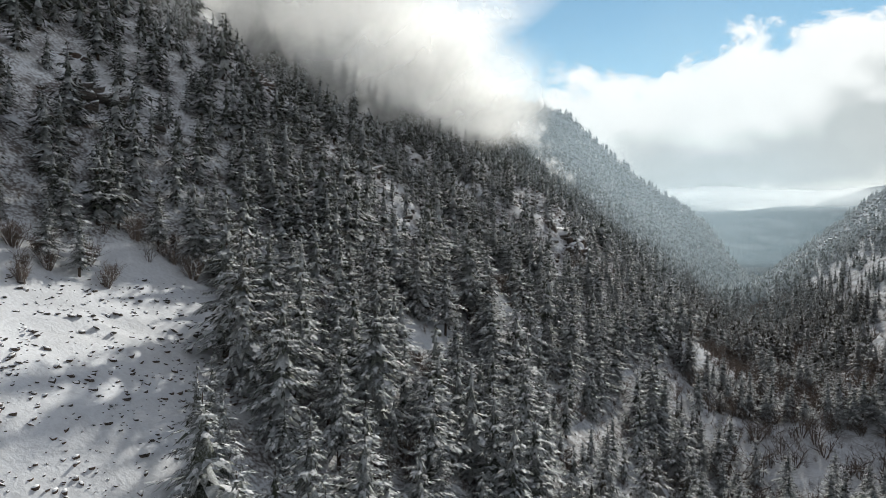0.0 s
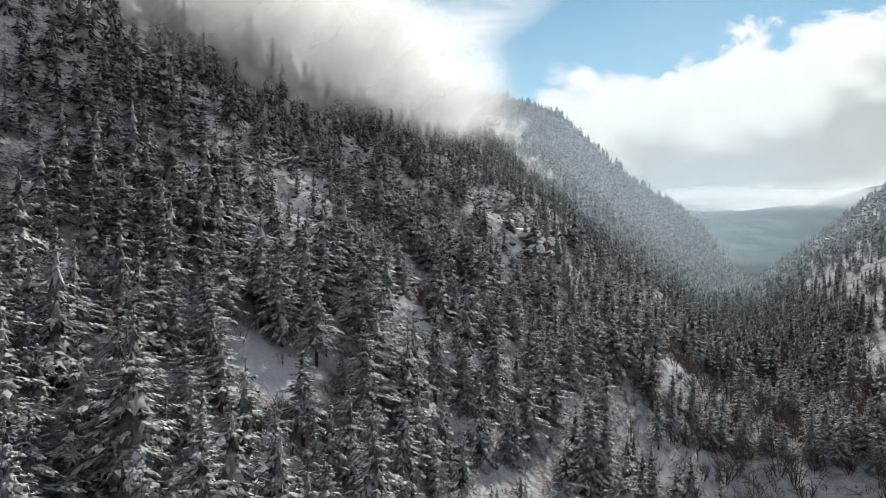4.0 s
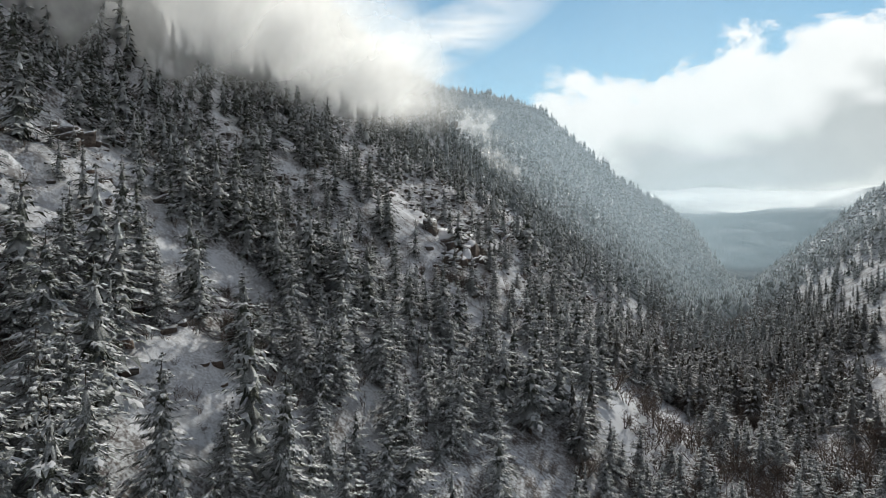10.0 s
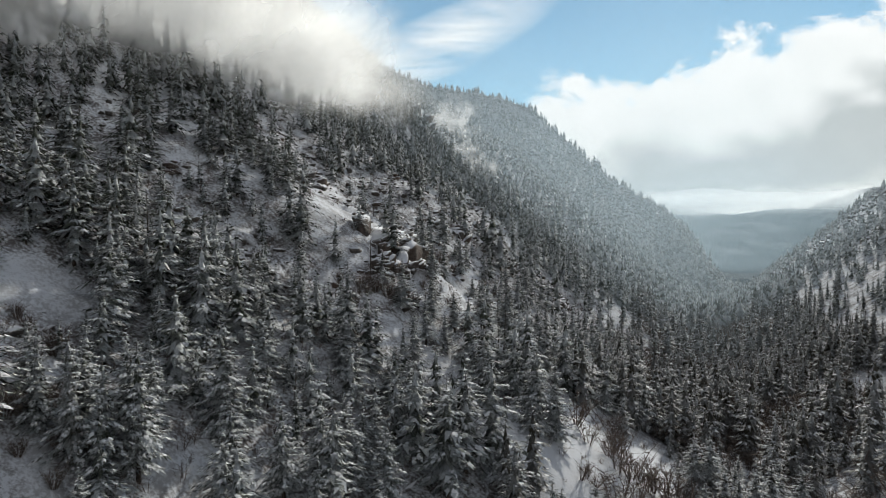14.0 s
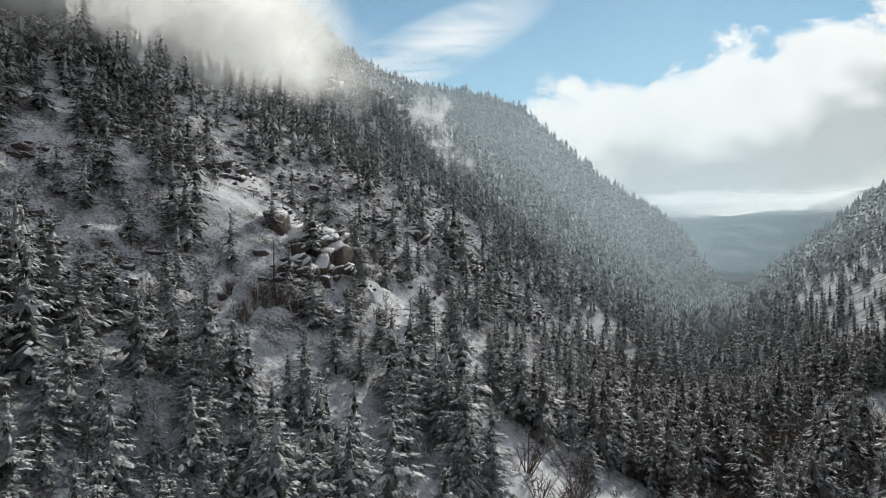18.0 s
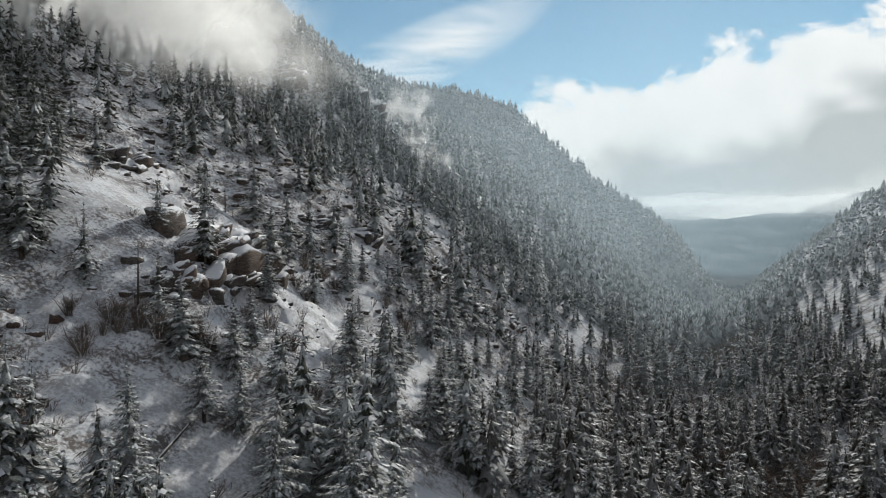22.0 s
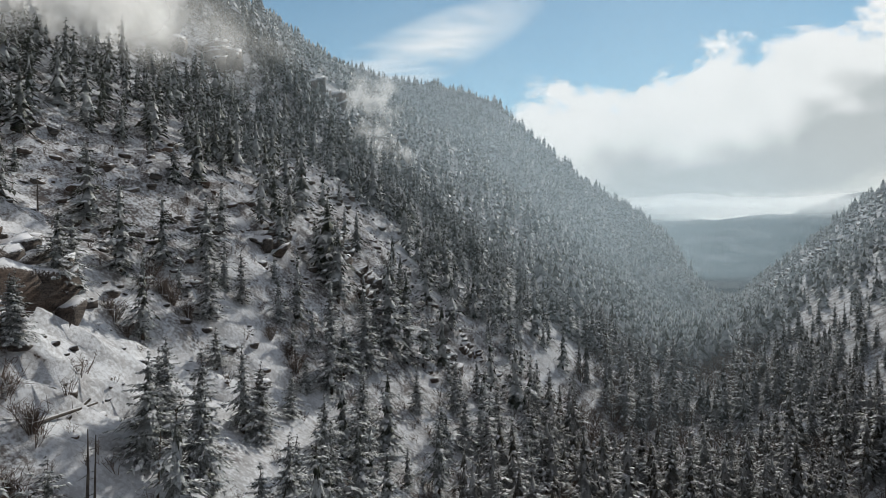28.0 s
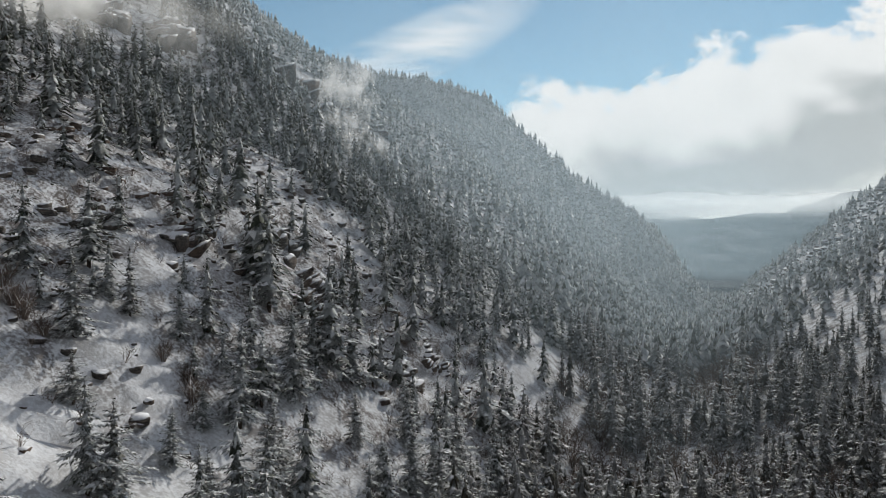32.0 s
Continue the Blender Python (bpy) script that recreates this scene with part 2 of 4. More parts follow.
def ground_material():
    m, t, b = material("snowy_ground")
    geo = t.nodes.new("ShaderNodeNewGeometry")
    pos = geo.outputs["Position"]
    nz = t.nodes.new("ShaderNodeSeparateXYZ")
    wire(t, geo.outputs["Normal"], nz.inputs[0])
    big, mid, fine = noise_tex(t, pos, 0.035, 4), noise_tex(t, pos, 0.22, 6, 0.62), noise_tex(t, pos, 1.6, 5, 0.65)
    rock = mix(t, ramp(t, mid, ((0.35, 0.0), (0.65, 1.0))), (0.055, 0.05, 0.047), (0.17, 0.145, 0.125))
    rock = mix(t, ramp(t, big, ((0.5, 0.0), (0.68, 0.8))), rock, (0.20, 0.125, 0.085))
    rock = mix(t, ramp(t, fine, ((0.4, 0.6), (0.6, 0.0))), rock, (0.03, 0.028, 0.027))
    brush = mix(t, fine, (0.06, 0.045, 0.038), (0.16, 0.13, 0.115))
    snow = mix(t, mid, (0.78, 0.80, 0.84), (0.88, 0.89, 0.91))
    # litter and twigs that poke through the snow
    speck = maths(t, "ADD", maths(t, "MULTIPLY", fine, 0.55), maths(t, "MULTIPLY", mid, 0.45))
    poke = ramp(t, speck, ((0.44, 0.0), (0.56, 0.9)))
    thin = ramp(t, big, ((0.34, 0.4), (0.52, 1.0)))
    deep = t.nodes.new("ShaderNodeAttribute")
    deep.attribute_name = "snow_depth"
    shallow = maths(t, "SUBTRACT", 1.0, maths(t, "MULTIPLY", deep.outputs["Fac"], 0.85))
    cover = mix(t, maths(t, "MULTIPLY", maths(t, "MULTIPLY", poke, thin), shallow), snow, brush)
    steep = maths(t, "ADD", nz.outputs[2], maths(t, "MULTIPLY", maths(t, "SUBTRACT", speck, 0.5), 0.55))
    flat = ramp(t, steep, ((0.50, 0.0), (0.60, 1.0)))
    col = mix(t, flat, rock, cover)
    # woods on the hills beyond the valley's mouth
    far_y = t.nodes.new("ShaderNodeSeparateXYZ")
    wire(t, pos, far_y.inputs[0])
    out_there = ramp(t, maths(t, "DIVIDE", far_y.outputs[1], 5000), ((0.30, 0.0), (0.36, 1.0)))
    woods = ramp(t, maths(t, "ADD", maths(t, "MULTIPLY", noise_tex(t, pos, 0.006, 5, 0.6), 0.7), maths(t, "MULTIPLY", mid, 0.3)), ((0.46, 1.0), (0.60, 0.72)))
    col = mix(t, maths(t, "MULTIPLY", woods, out_there), col, (0.045, 0.06, 0.07))
    wire(t, col, b.inputs["Base Color"])
    b.inputs["Roughness"].default_value = 0.9
    b.inputs["Specular IOR Level"].default_value = 0.0
    bump(t, b, speck, 0.5, 0.5)
    return m


def plain_material(name, low, high, scale, rough=0.8, strength=0.4, per_object=0.0):
    """Two tones by noise, grain in the relief, and some change from thing to thing."""
    m, t, b = material(name)
    pos = t.nodes.new("ShaderNodeNewGeometry").outputs["Position"]
    n, f = noise_tex(t, pos, scale, 5, 0.6), noise_tex(t, pos, scale * 9, 3)
    col = mix(t, ramp(t, n, ((0.3, 0.0), (0.7, 1.0))), low, high)
    if per_object:
        rnd = t.nodes.new("ShaderNodeObjectInfo").outputs["Random"]
        hsv = t.nodes.new("ShaderNodeHueSaturation")
        wire(t, col, hsv.inputs["Color"])
        wire(t, maths(t, "ADD", maths(t, "MULTIPLY", rnd, per_object), 1 - per_object / 2), hsv.inputs["Value"])
        col = hsv.outputs[0]
    wire(t, col, b.inputs["Base Color"])
    b.inputs["Roughness"].default_value = rough
    bump(t, b, f, strength, 0.05)
    return m


def needle_material(name, dark, pale, tips, frosted):
    """Dark needles, frosted where they face the sky."""
    m, t, b = material(name)
    geo = t.nodes.new("ShaderNodeNewGeometry")
    pos = geo.outputs["Position"]
    nz = t.nodes.new("ShaderNodeSeparateXYZ")
    wire(t, geo.outputs["Normal"], nz.inputs[0])
    n, f = noise_tex(t, pos, 0.5, 4, 0.6), noise_tex(t, pos, 5.0, 3, 0.7)
    isl = geo.outputs["Random Per Island"]
    col = mix(t, ramp(t, n, ((0.3, 0.0), (0.7, 1.0))), dark, pale)
    col = mix(t, maths(t, "MULTIPLY", isl, 0.45), col, tips)
    rnd = t.nodes.new("ShaderNodeObjectInfo").outputs["Random"]
    col = mix(t, ramp(t, rnd, ((0.55, 0.0), (1.0, 0.5))), col, (0.085, 0.068, 0.045))
    frost = maths(t, "ADD", maths(t, "ADD", maths(t, "MULTIPLY", nz.outputs[2], 0.16), maths(t, "MULTIPLY", f, 0.6)), maths(t, "MULTIPLY", isl, 0.34))
    col = mix(t, ramp(t, frost, ((0.42, 0.0), (0.74, frosted))), col, (0.74, 0.77, 0.79))
    wire(t, col, b.inputs["Base Color"])
    b.inputs["Roughness"].default_value = 0.75
    bump(t, b, f, 0.6, 0.12)
    return m


GROUND = ground_material()
NEEDLES = needle_material("frosted_needles", (0.030, 0.037, 0.028), (0.085, 0.095, 0.070), (0.11, 0.10, 0.072), 0.80)
# own brown; frost cut back further so the tone stands in for cloud shade
SHADED_BROWN_NEEDLES = needle_material("shaded_brown_needles", (0.034, 0.033, 0.025), (0.085, 0.075, 0.055), (0.11, 0.086, 0.062), 0.50)
SNOW = plain_material("lying_snow", (0.80, 0.80, 0.82), (0.90, 0.90, 0.91), 0.8, 0.6, 0.3)
BARK = plain_material("conifer_bark", (0.05, 0.04, 0.034), (0.14, 0.11, 0.09), 1.5, 0.9, 0.8)
TWIG = plain_material("bare_twigs", (0.115, 0.088, 0.074), (0.29, 0.24, 0.21), 0.3, 0.9, 0.3, 0.4)

# ---- ground ----


def mesh_from(name, verts, faces, materials, index=None, smooth=False):
    """A mesh from arrays of vertices and of triangles or quads."""
    me = bpy.data.meshes.new(name)
    k = faces.shape[1]
    me.vertices.add(len(verts))
    me.vertices.foreach_set("co", np.ascontiguousarray(verts, np.float32).ravel())
    me.loops.add(faces.size)
    me.loops.foreach_set("vertex_index", np.ascontiguousarray(faces, np.int32).ravel())
    me.polygons.add(len(faces))
    me.polygons.foreach_set("loop_start", np.arange(0, faces.size, k, dtype=np.int32))
    for m in materials:
        me.materials.append(m)
    if index is not None:
        me.polygons.foreach_set("material_index", np.ascontiguousarray(index, np.int32))
    me.update(calc_edges=True)
    if smooth:
        me.polygons.foreach_set("use_smooth", np.ones(len(faces), bool))
    return me


def spaced(points):
    """Steps that grow: rows of (from, to, step)."""
    out = []
    for a, b, d in points:
        out.append(np.arange(a, b, d))
    return np.concatenate(out)


def build_ground():
    ys = spaced(((-400, -40, 20), (-40, 20, 4), (20, 150, 1.9), (150, 560, 1.8), (560, 700, 2.4), (700, 1000, 3.6), (1000, 1600, 6), (1600, 2600, 25), (2600, 4990, 45)))
    ns = spaced(((-1500, -700, 60), (-700, -420, 12), (-420, -240, 4.0), (-240, -215, 2.0), (-215, -20, 1.8), (-20, 60, 2.6), (60, 300, 4), (300, 700, 20), (700, 1801, 80)))
    N, Y = np.meshgrid(ns, ys)
    wide = 1 + 0.9 * step01(1700, 4500, Y)
    X = axis_x(Y) + N * wide * 1.1
    Z = land(X, Y)
    verts = np.stack([X, Y, Z], -1).reshape(-1, 3)
    r, c = len(ys), len(ns)
    i = np.arange(r * c).reshape(r, c)
    faces = np.stack([i[:-1, :-1], i[:-1, 1:], i[1:, 1:], i[1:, :-1]], -1).reshape(-1, 4)
    me = mesh_from("ground", verts, faces, [GROUND])
    me.attributes.new("snow_depth", "FLOAT", "POINT").data.foreach_set("value", np.ascontiguousarray(in_clearing(X, Y).ravel(), np.float32))
    ob = new("ground", me)
    tagged(ob, "steep snow-covered valley sides with dark rock showing through", "ground", kind="structure")


# ---- conifers ----


def tube(path, radii, sides):
    """A tapered tube through points, as triangles."""
    path = np.asarray(path, float)
    a = np.linspace(0, 2 * np.pi, sides, endpoint=False)
    v = [np.stack([p[0] + r * np.cos(a), p[1] + r * np.sin(a), np.full(sides, p[2])], 1) for p, r in zip(path, radii)]
    f = []
    for k in range(len(path) - 1):
        for s in range(sides):
            q = (s + 1) % sides
            f += [(k * sides + s, k * sides + q, (k + 1) * sides + q), (k * sides + s, (k + 1) * sides + q, (k + 1) * sides + s)]
    return np.concatenate(v), np.array(f)


def conifer(rng, height, width, whorls, per, leaves, caps, bare=0.1, droop=0.35, ragged=0.25, core=(0.38, 11, 7)):
    """Trunk, needle sprays and the snow lying on them: three (verts, triangles)."""
    trunk = tube([(0, 0, -1.2), (0.05, 0, height * 0.4), (0, 0.05, height * 0.98)], [height * 0.017, height * 0.011, 0.02], 5)
    nv, nf, sv, sf = [], [], [], []
    grain = math.sqrt(15 / leaves)
    for w in range(whorls):
        q = min(max((w + rng.uniform(-0.35, 0.35)) / (whorls - 1), 0.0), 1.0)
        z = height * (bare + (0.985 - bare) * q)
        reach = width * (1 - q) ** 0.82 * (0.45 + 0.55 * min(1, q * 4 + 0.2)) + 0.10
        turn = rng.uniform(0, 6.28)
        count = max(3, int(per * (0.5 + 0.5 * (1 - q))))
        for b in range(count):
            a = turn + 6.283 * (b + rng.uniform(-0.3, 0.3)) / count
            L = reach * (1 + ragged * rng.uniform(-1.5, 0.9))
            up = 0.30 * q - 0.06 - droop * (1 - q) * rng.uniform(0.5, 1.35)
            zb = z + rng.uniform(-0.9, 0.9) * height / whorls
            d, s = np.array([math.cos(a), math.sin(a), 0.0]), np.array([-math.sin(a), math.cos(a), 0.0])

            def at(u, side=0.0, lift=0.0):
                return d * (L * u) + s * side + np.array([0, 0, zb + L * (up * u - 0.28 * u * u * (1 - q) + 0.10 * u ** 3) + lift])

            # short overlapping sprays that point outwards and hang
            for g in range(leaves):
                u = 0.10 + 0.90 * ((g + rng.uniform(0, 1)) / leaves) ** 0.85
                side = 1 if g % 2 else -1
                turn_out = side * rng.uniform(0.15, 1.25) * (1.15 - 0.7 * u)
                ln = (0.13 * L + 0.26) * rng.uniform(0.7, 1.35) * (1.2 - 0.4 * u) * grain
                along = d * math.cos(turn_out) + s * math.sin(turn_out)
                wide = -d * math.sin(turn_out) + s * math.cos(turn_out)
                p = at(u, side * rng.uniform(0, 0.16) * L * (1 - 0.6 * u), rng.uniform(-0.08, 0.08))
                h = wide * ln * rng.uniform(0.22, 0.38)
                tip = p + along * ln + np.array([0, 0, -ln * rng.uniform(0.25, 1.1)])
                k = len(nv)
                nv.extend([p - h, p + h, tip])
                nf.append((k, k + 1, k + 2))
            # clumps of snow on the upper side
            for g in range(caps):
                if rng.random() < 0.15:
                    continue
                u = rng.uniform(0.2, 1.0)
                c = at(u, rng.uniform(-0.16, 0.16) * L * (1.1 - 0.6 * u), 0.07)
                r = (0.045 * L + 0.085) * rng.uniform(0.5, 1.5) * min(grain, 1.7)
                e1, e2 = d * r * 1.5 + np.array([0, 0, r * (up - 0.6 * u)]), s * r * rng.uniform(0.6, 1.1)
                fall = np.array([0, 0, -0.5 * r])
                k = len(sv)
                sv.extend([c + e1 + fall, c + e2 + fall, c - e1 * 0.8, c - e2 + fall])
                sf.extend([(k, k + 1, k + 2), (k, k + 2, k + 3)])
    # the dark heart of the crown
    heart = tiered(rng, height * 0.93, width * core[0], core[1], core[2], 1, 0.0, bare + 0.02)[1]
    base = len(nv)
    nv.extend(map(tuple, heart[0]))
    nf.extend([tuple(base + i for i in q) for q in heart[1]])
    return trunk, (np.array(nv), np.array(nf)), (np.array(sv), np.array(sf))


def tiered(rng, height, width, tiers, points, rings=1, snow=0.4, bare=0.05):
    """A cheap full conifer: jagged skirts one over the other.  Trunk, needles, snow."""
    trunk = tube([(0, 0, -1.2), (0, 0, height * 0.5)], [height * 0.016, height * 0.008], 4)
    v, f, sf = [], [], []
    for k in range(tiers):
        q = k / tiers
        z = height * (bare + (1 - bare) * (k + 1.5 + rng.uniform(-0.2, 0.2)) / (tiers + 0.5))
        z = min(z, height)
        r = (width * (1 - q) ** 0.85 * (0.7 + 0.3 * min(1, 4 * q + 0.3)) + 0.15) * rng.uniform(0.85, 1.12)
        drop = height / tiers * 1.35 + r * 0.22
        base, off, c = len(v), rng.uniform(0, 6.283), rng.normal(0, 0.08 * r, 2)
        v.append((0, 0, z))
        ring = 2 * points
        for g in range(rings):
            u = (g + 1) / rings
            for i in range(ring):
                tip = i % 2 == 0
                rad = r * u * (rng.uniform(0.82, 1.3) if tip else rng.uniform(0.5, 0.72))
                a = off + 6.283 * (i + rng.uniform(-0.3, 0.3)) / ring
                v.append((c[0] * u + rad * math.cos(a), c[1] * u + rad * math.sin(a), z - drop * u ** 0.8 * (1.0 if tip else 0.72) * rng.uniform(0.85, 1.15)))
        for i in range(ring):
            n = (i + 1) % ring
            into = sf if rings == 1 and rng.random() < snow * 0.45 else f
            into.append((base, base + 1 + i, base + 1 + n))
            for g in range(1, rings):
                a, b = base + 1 + (g - 1) * ring, base + 1 + g * ring
                into = sf if rng.random() < snow else f
                into += [(a + i, b + i, b + n), (a + i, b + n, a + n)]
    v = np.array(v)
    return trunk, (v, np.array(f)), (v, np.array(sf))


def joined(parts):
    """One array of vertices, triangles and material numbers from several."""
    v, f, m, base = [], [], [], 0
    for k, (pv, pf) in enumerate(parts):
        if not len(pf):
            continue
        v.append(pv)
        f.append(pf + base)
        m.append(np.full(len(pf), k))
        base += len(pv)
    return np.concatenate(v), np.concatenate(f), np.concatenate(m)


def scatter(name, templates, places, sizes, turns, materials, label, category):
    """Many plants as one mesh: each a turned, sized copy of a template."""
    V, F, M, base = [], [], [], 0
    pick = RNG.integers(0, len(templates), len(places))
    lean = RNG.uniform(1.15, 1.6, len(places))
    for k, (tv, tf, tm) in enumerate(templates):
        sel = np.where(pick == k)[0]
        if not len(sel):
            continue
        c, s = np.cos(turns[sel])[:, None], np.sin(turns[sel])[:, None]
        sz, fat = sizes[sel][:, None], (sizes[sel] * lean[sel])[:, None]
        x = (tv[None, :, 0] * c - tv[None, :, 1] * s) * fat + places[sel, 0:1]
        y = (tv[None, :, 0] * s + tv[None, :, 1] * c) * fat + places[sel, 1:2]
        z = tv[None, :, 2] * sz + places[sel, 2:3]
        V.append(np.stack([x, y, z], -1).reshape(-1, 3))
        F.append((tf[None] + (np.arange(len(sel)) * len(tv))[:, None, None]).reshape(-1, 3) + base)
        M.append(np.tile(tm, len(sel)))
        base += len(sel) * len(tv)
    ob = new(name, mesh_from(name, np.concatenate(V), np.concatenate(F), materials, np.concatenate(M)))
    return tagged(ob, label, category, kind="stuff")


# open snow between the trees, stretch by stretch: x, y, reach along and across the slope
OPEN_A = [(1, 198, 9.4, 4.2), (-6, 156, 15.2, 7), (11, 251, 8.9, 3.5), (25, 196, 6.3, 2.5), (3, 190, 6.8, 2.5), (32, 185, 11.3, 6.6), (118, 213, 19.7, 32.9)]
OPEN_B = [(12, 252, 7.3, 4.2), (0, 192, 5.1, 8.5), (17, 209, 9.9, 6.8), (22, 198, 6.9, 3.4), (48, 224, 4.8, 2.8), (5, 171, 5.5, 4), (175, 284, 17.5, 8.3), (235, 364, 25.4, 7.3)]
OPEN_C = [(12, 253, 9.2, 5.9), (45, 232, 9.8, 2.8), (2, 243, 3.3, 4.2), (23, 209, 4.6, 4), (32, 218, 3.5, 3.7), (54, 236, 5.3, 2.5), (86, 367, 16.1, 4.6), (-3, 356, 10.4, 3), (239, 374, 18.2, 5.2)]
OPEN_D = [(44, 256, 7.9, 2.5), (82, 306, 4, 2.8), (89, 352, 17.1, 6.8), (8, 330, 8, 2.5), (75, 329, 5.8, 3.6), (110, 375, 11.7, 3.3), (90, 299, 9.3, 2.7), (47, 352, 22.6, 6.7)]
OPEN_E = [(82, 300, 8.2, 4), (80, 359, 10.6, 3.1), (89, 363, 12.6, 5.5), (55, 314, 7.4, 6.7), (108, 353, 14.3, 4.1), (63, 298, 7.9, 4.4), (73, 309, 4.4, 3.1), (122, 329, 5.9, 4.9), (245, 396, 12.4, 12.7)]
OPEN_F = [(79, 358, 9.7, 4.7), (88, 364, 10.8, 5), (60, 380, 12.8, 3.6), (94, 392, 4.4, 3.7), (89, 341, 5.2, 8.2), (111, 373, 11.4, 6.3), (78, 339, 3.5, 5.1), (101, 344, 9.4, 4.1), (42, 381, 16.9, 5.9), (260, 625, 28, 8)]
OPEN_G = [(77, 365, 5.7, 3.5), (86, 364, 6.4, 6), (93, 401, 8.3, 3.5), (102, 398, 3.6, 3.2), (88, 351, 4.9, 6.2), (102, 367, 6.2, 5.9), (125, 423, 6.4, 3.7), (109, 365, 5.5, 5.8), (136, 444, 5.8, 3.2), (186, 529, 14.9, 4.3)]
OPEN_H = [(94, 398, 6.4, 4.4), (99, 369, 5.8, 5.2), (103, 394, 4.7, 4.2), (136, 444, 6.1, 2.6), (114, 398, 3.7, 4.3), (186, 520, 12.8, 4.2)]
WIDE_OPEN = [(-50, 88, 36, 19), (-51, 112, 14, 10), (-42, 60, 24, 15), (125, 303, 44, 18)]
CLEARINGS = WIDE_OPEN + OPEN_A + OPEN_B + OPEN_C + OPEN_D + OPEN_E + OPEN_F + OPEN_G + OPEN_H


def open_at(x, y, spot):
    """Above 0 inside a clearing, below 0 outside, with a ragged edge."""
    cx, cy, r1, r2 = spot
    dx, dy = x - cx, y - cy
    al, ac = dx * 0.45 + dy * 0.89, dx * 0.89 - dy * 0.45
    return 1 + 0.9 * fbm(x / 8, y / 8, 2, 61) - (al / r1) ** 2 - (ac / r2) ** 2


def in_clearing(x, y):
    """1 on open snow, 0 elsewhere."""
    o = np.zeros_like(x)
    for k, spot in enumerate(CLEARINGS):
        o = np.maximum(o, (1.0 if k < len(WIDE_OPEN) else 0.6) * step01(-0.35, 0.3, open_at(x, y, spot)))
    return o


build_ground()


def tree_cover(x, y):
    """How likely a tree stands here, 0 to 1."""
    n = across(x, y)
    p = 1.0 + 1.0 * fbm(x / 40, y / 40, 3, 51)
    p = p * (1 - np.where(y > 1000, 0.3, 0.68) * craggy(x, y))
    p = np.where(n > 25, p * np.interp(n, [25, 60, 120], [1, 0.85, 0.7]) * np.where(n > 45, np.clip(np.where(y > 420, 0.72, 0.7) + 3.4 * fbm(x / 30, y / 42, 3, 57), 0.04, 1), 1), p)
    p = p * (1 - 0.15 * step01(-95, -135, n) * step01(450, 380, y))
    p = np.where((n < -40) & (n > -130) & (y > 290) & (y < 560), p * 0.56, p)
    for spot in CLEARINGS:
        p = np.where(open_at(x, y, spot) > 0, 0, p)
        # the woods stand thinner below an opening
        dx, dy = x - spot[0], y - spot[1]
        down, side = 0.26 * dx - 0.965 * dy, 0.965 * dx + 0.26 * dy
        p = np.where((down > 0) & (down < spot[2] + 16) & (np.abs(side) < 0.85 * spot[3] + 1), p * 0.3, p)
    for cx, cy, r in ((60, 368, 12), (32, 586, 14), (18, 560, 10), (53, 798, 20)):
        p = np.where(np.hypot(x - cx, y - cy) < r, p * 0.15, p)
    return np.clip(p, 0, 1)


def sow(y0, y1, n0, n1, gap, rng, cover=tree_cover):
    """Jittered places over a stretch of the valley side, thinned by the cover."""
    yy, nn = np.meshgrid(np.arange(y0, y1, gap), np.arange(n0, n1, gap))
    y = yy.ravel() + rng.uniform(-0.48, 0.48, yy.size) * gap
    n = nn.ravel() + rng.uniform(-0.48, 0.48, yy.size) * gap
    x = axis_x(y) + n * 1.12
    keep = (rng.random(len(x)) < cover(x, y)) & (x > -0.80 * y - 8)
    return np.stack([x, y], 1)[keep]


def valley_cover(x, y):
    return tree_cover(x, y) * np.clip(0.70 + 2.4 * fbm(x / 28, y / 28, 3, 55), 0, 1)


def with_ground(xy, sink=0.3):
    return np.column_stack([xy, land(xy[:, 0], xy[:, 1]) - sink])


def turns_for(k):
    return RNG.uniform(0, 6.283, k)


# trees that stand out: x, y, height in metres, stretch by stretch along the slope
STAND_A = [(-28.2, 75.2, 16.4), (-26.8, 79.9, 12.9), (-22.5, 92.3, 23.2), (-15.1, 96.0, 19.2), (-12.0, 113.3, 26.0), (-34.4, 104.0, 26.0), (-30.3, 99.2, 24.9), (-2.0, 109.8, 20.1), (9.6, 123.9, 16.1), (16.7, 128.6, 25.7), (11.8, 154.2, 21.3), (34.1, 135.4, 17.7), (59.9, 186.9, 26.0), (43.9, 139.9, 17.1), (-0.0, 98.6, 13.8), (-19.8, 140.1, 17.0), (-31.9, 118.2, 20.4), (-7.1, 189.1, 22.9), (7.5, 185.1, 26.0), (38.0, 192.9, 26.0), (52.0, 208.9, 18.1), (-53.7, 123.8, 12.7), (-62.1, 103.2, 10.2), (-57.8, 104.3, 10.1), (-47.7, 127.7, 17.6)]
STAND_B = [(-25.1, 95.7, 14.5), (-26.4, 109.5, 16.0), (-17.9, 103.6, 13.5), (-29.9, 129.9, 18.0), (-10.7, 127.2, 15.8), (-15.4, 150.1, 14.0), (-6.0, 163.3, 20.2), (3.1, 141.2, 16.0), (14.8, 134.5, 17.0), (30.4, 192.1, 15.8), (46.8, 195.0, 20.5), (64.1, 188.1, 26.0), (66.0, 180.3, 20.2), (-4.7, 114.7, 13.9), (19.1, 149.9, 16.1)]
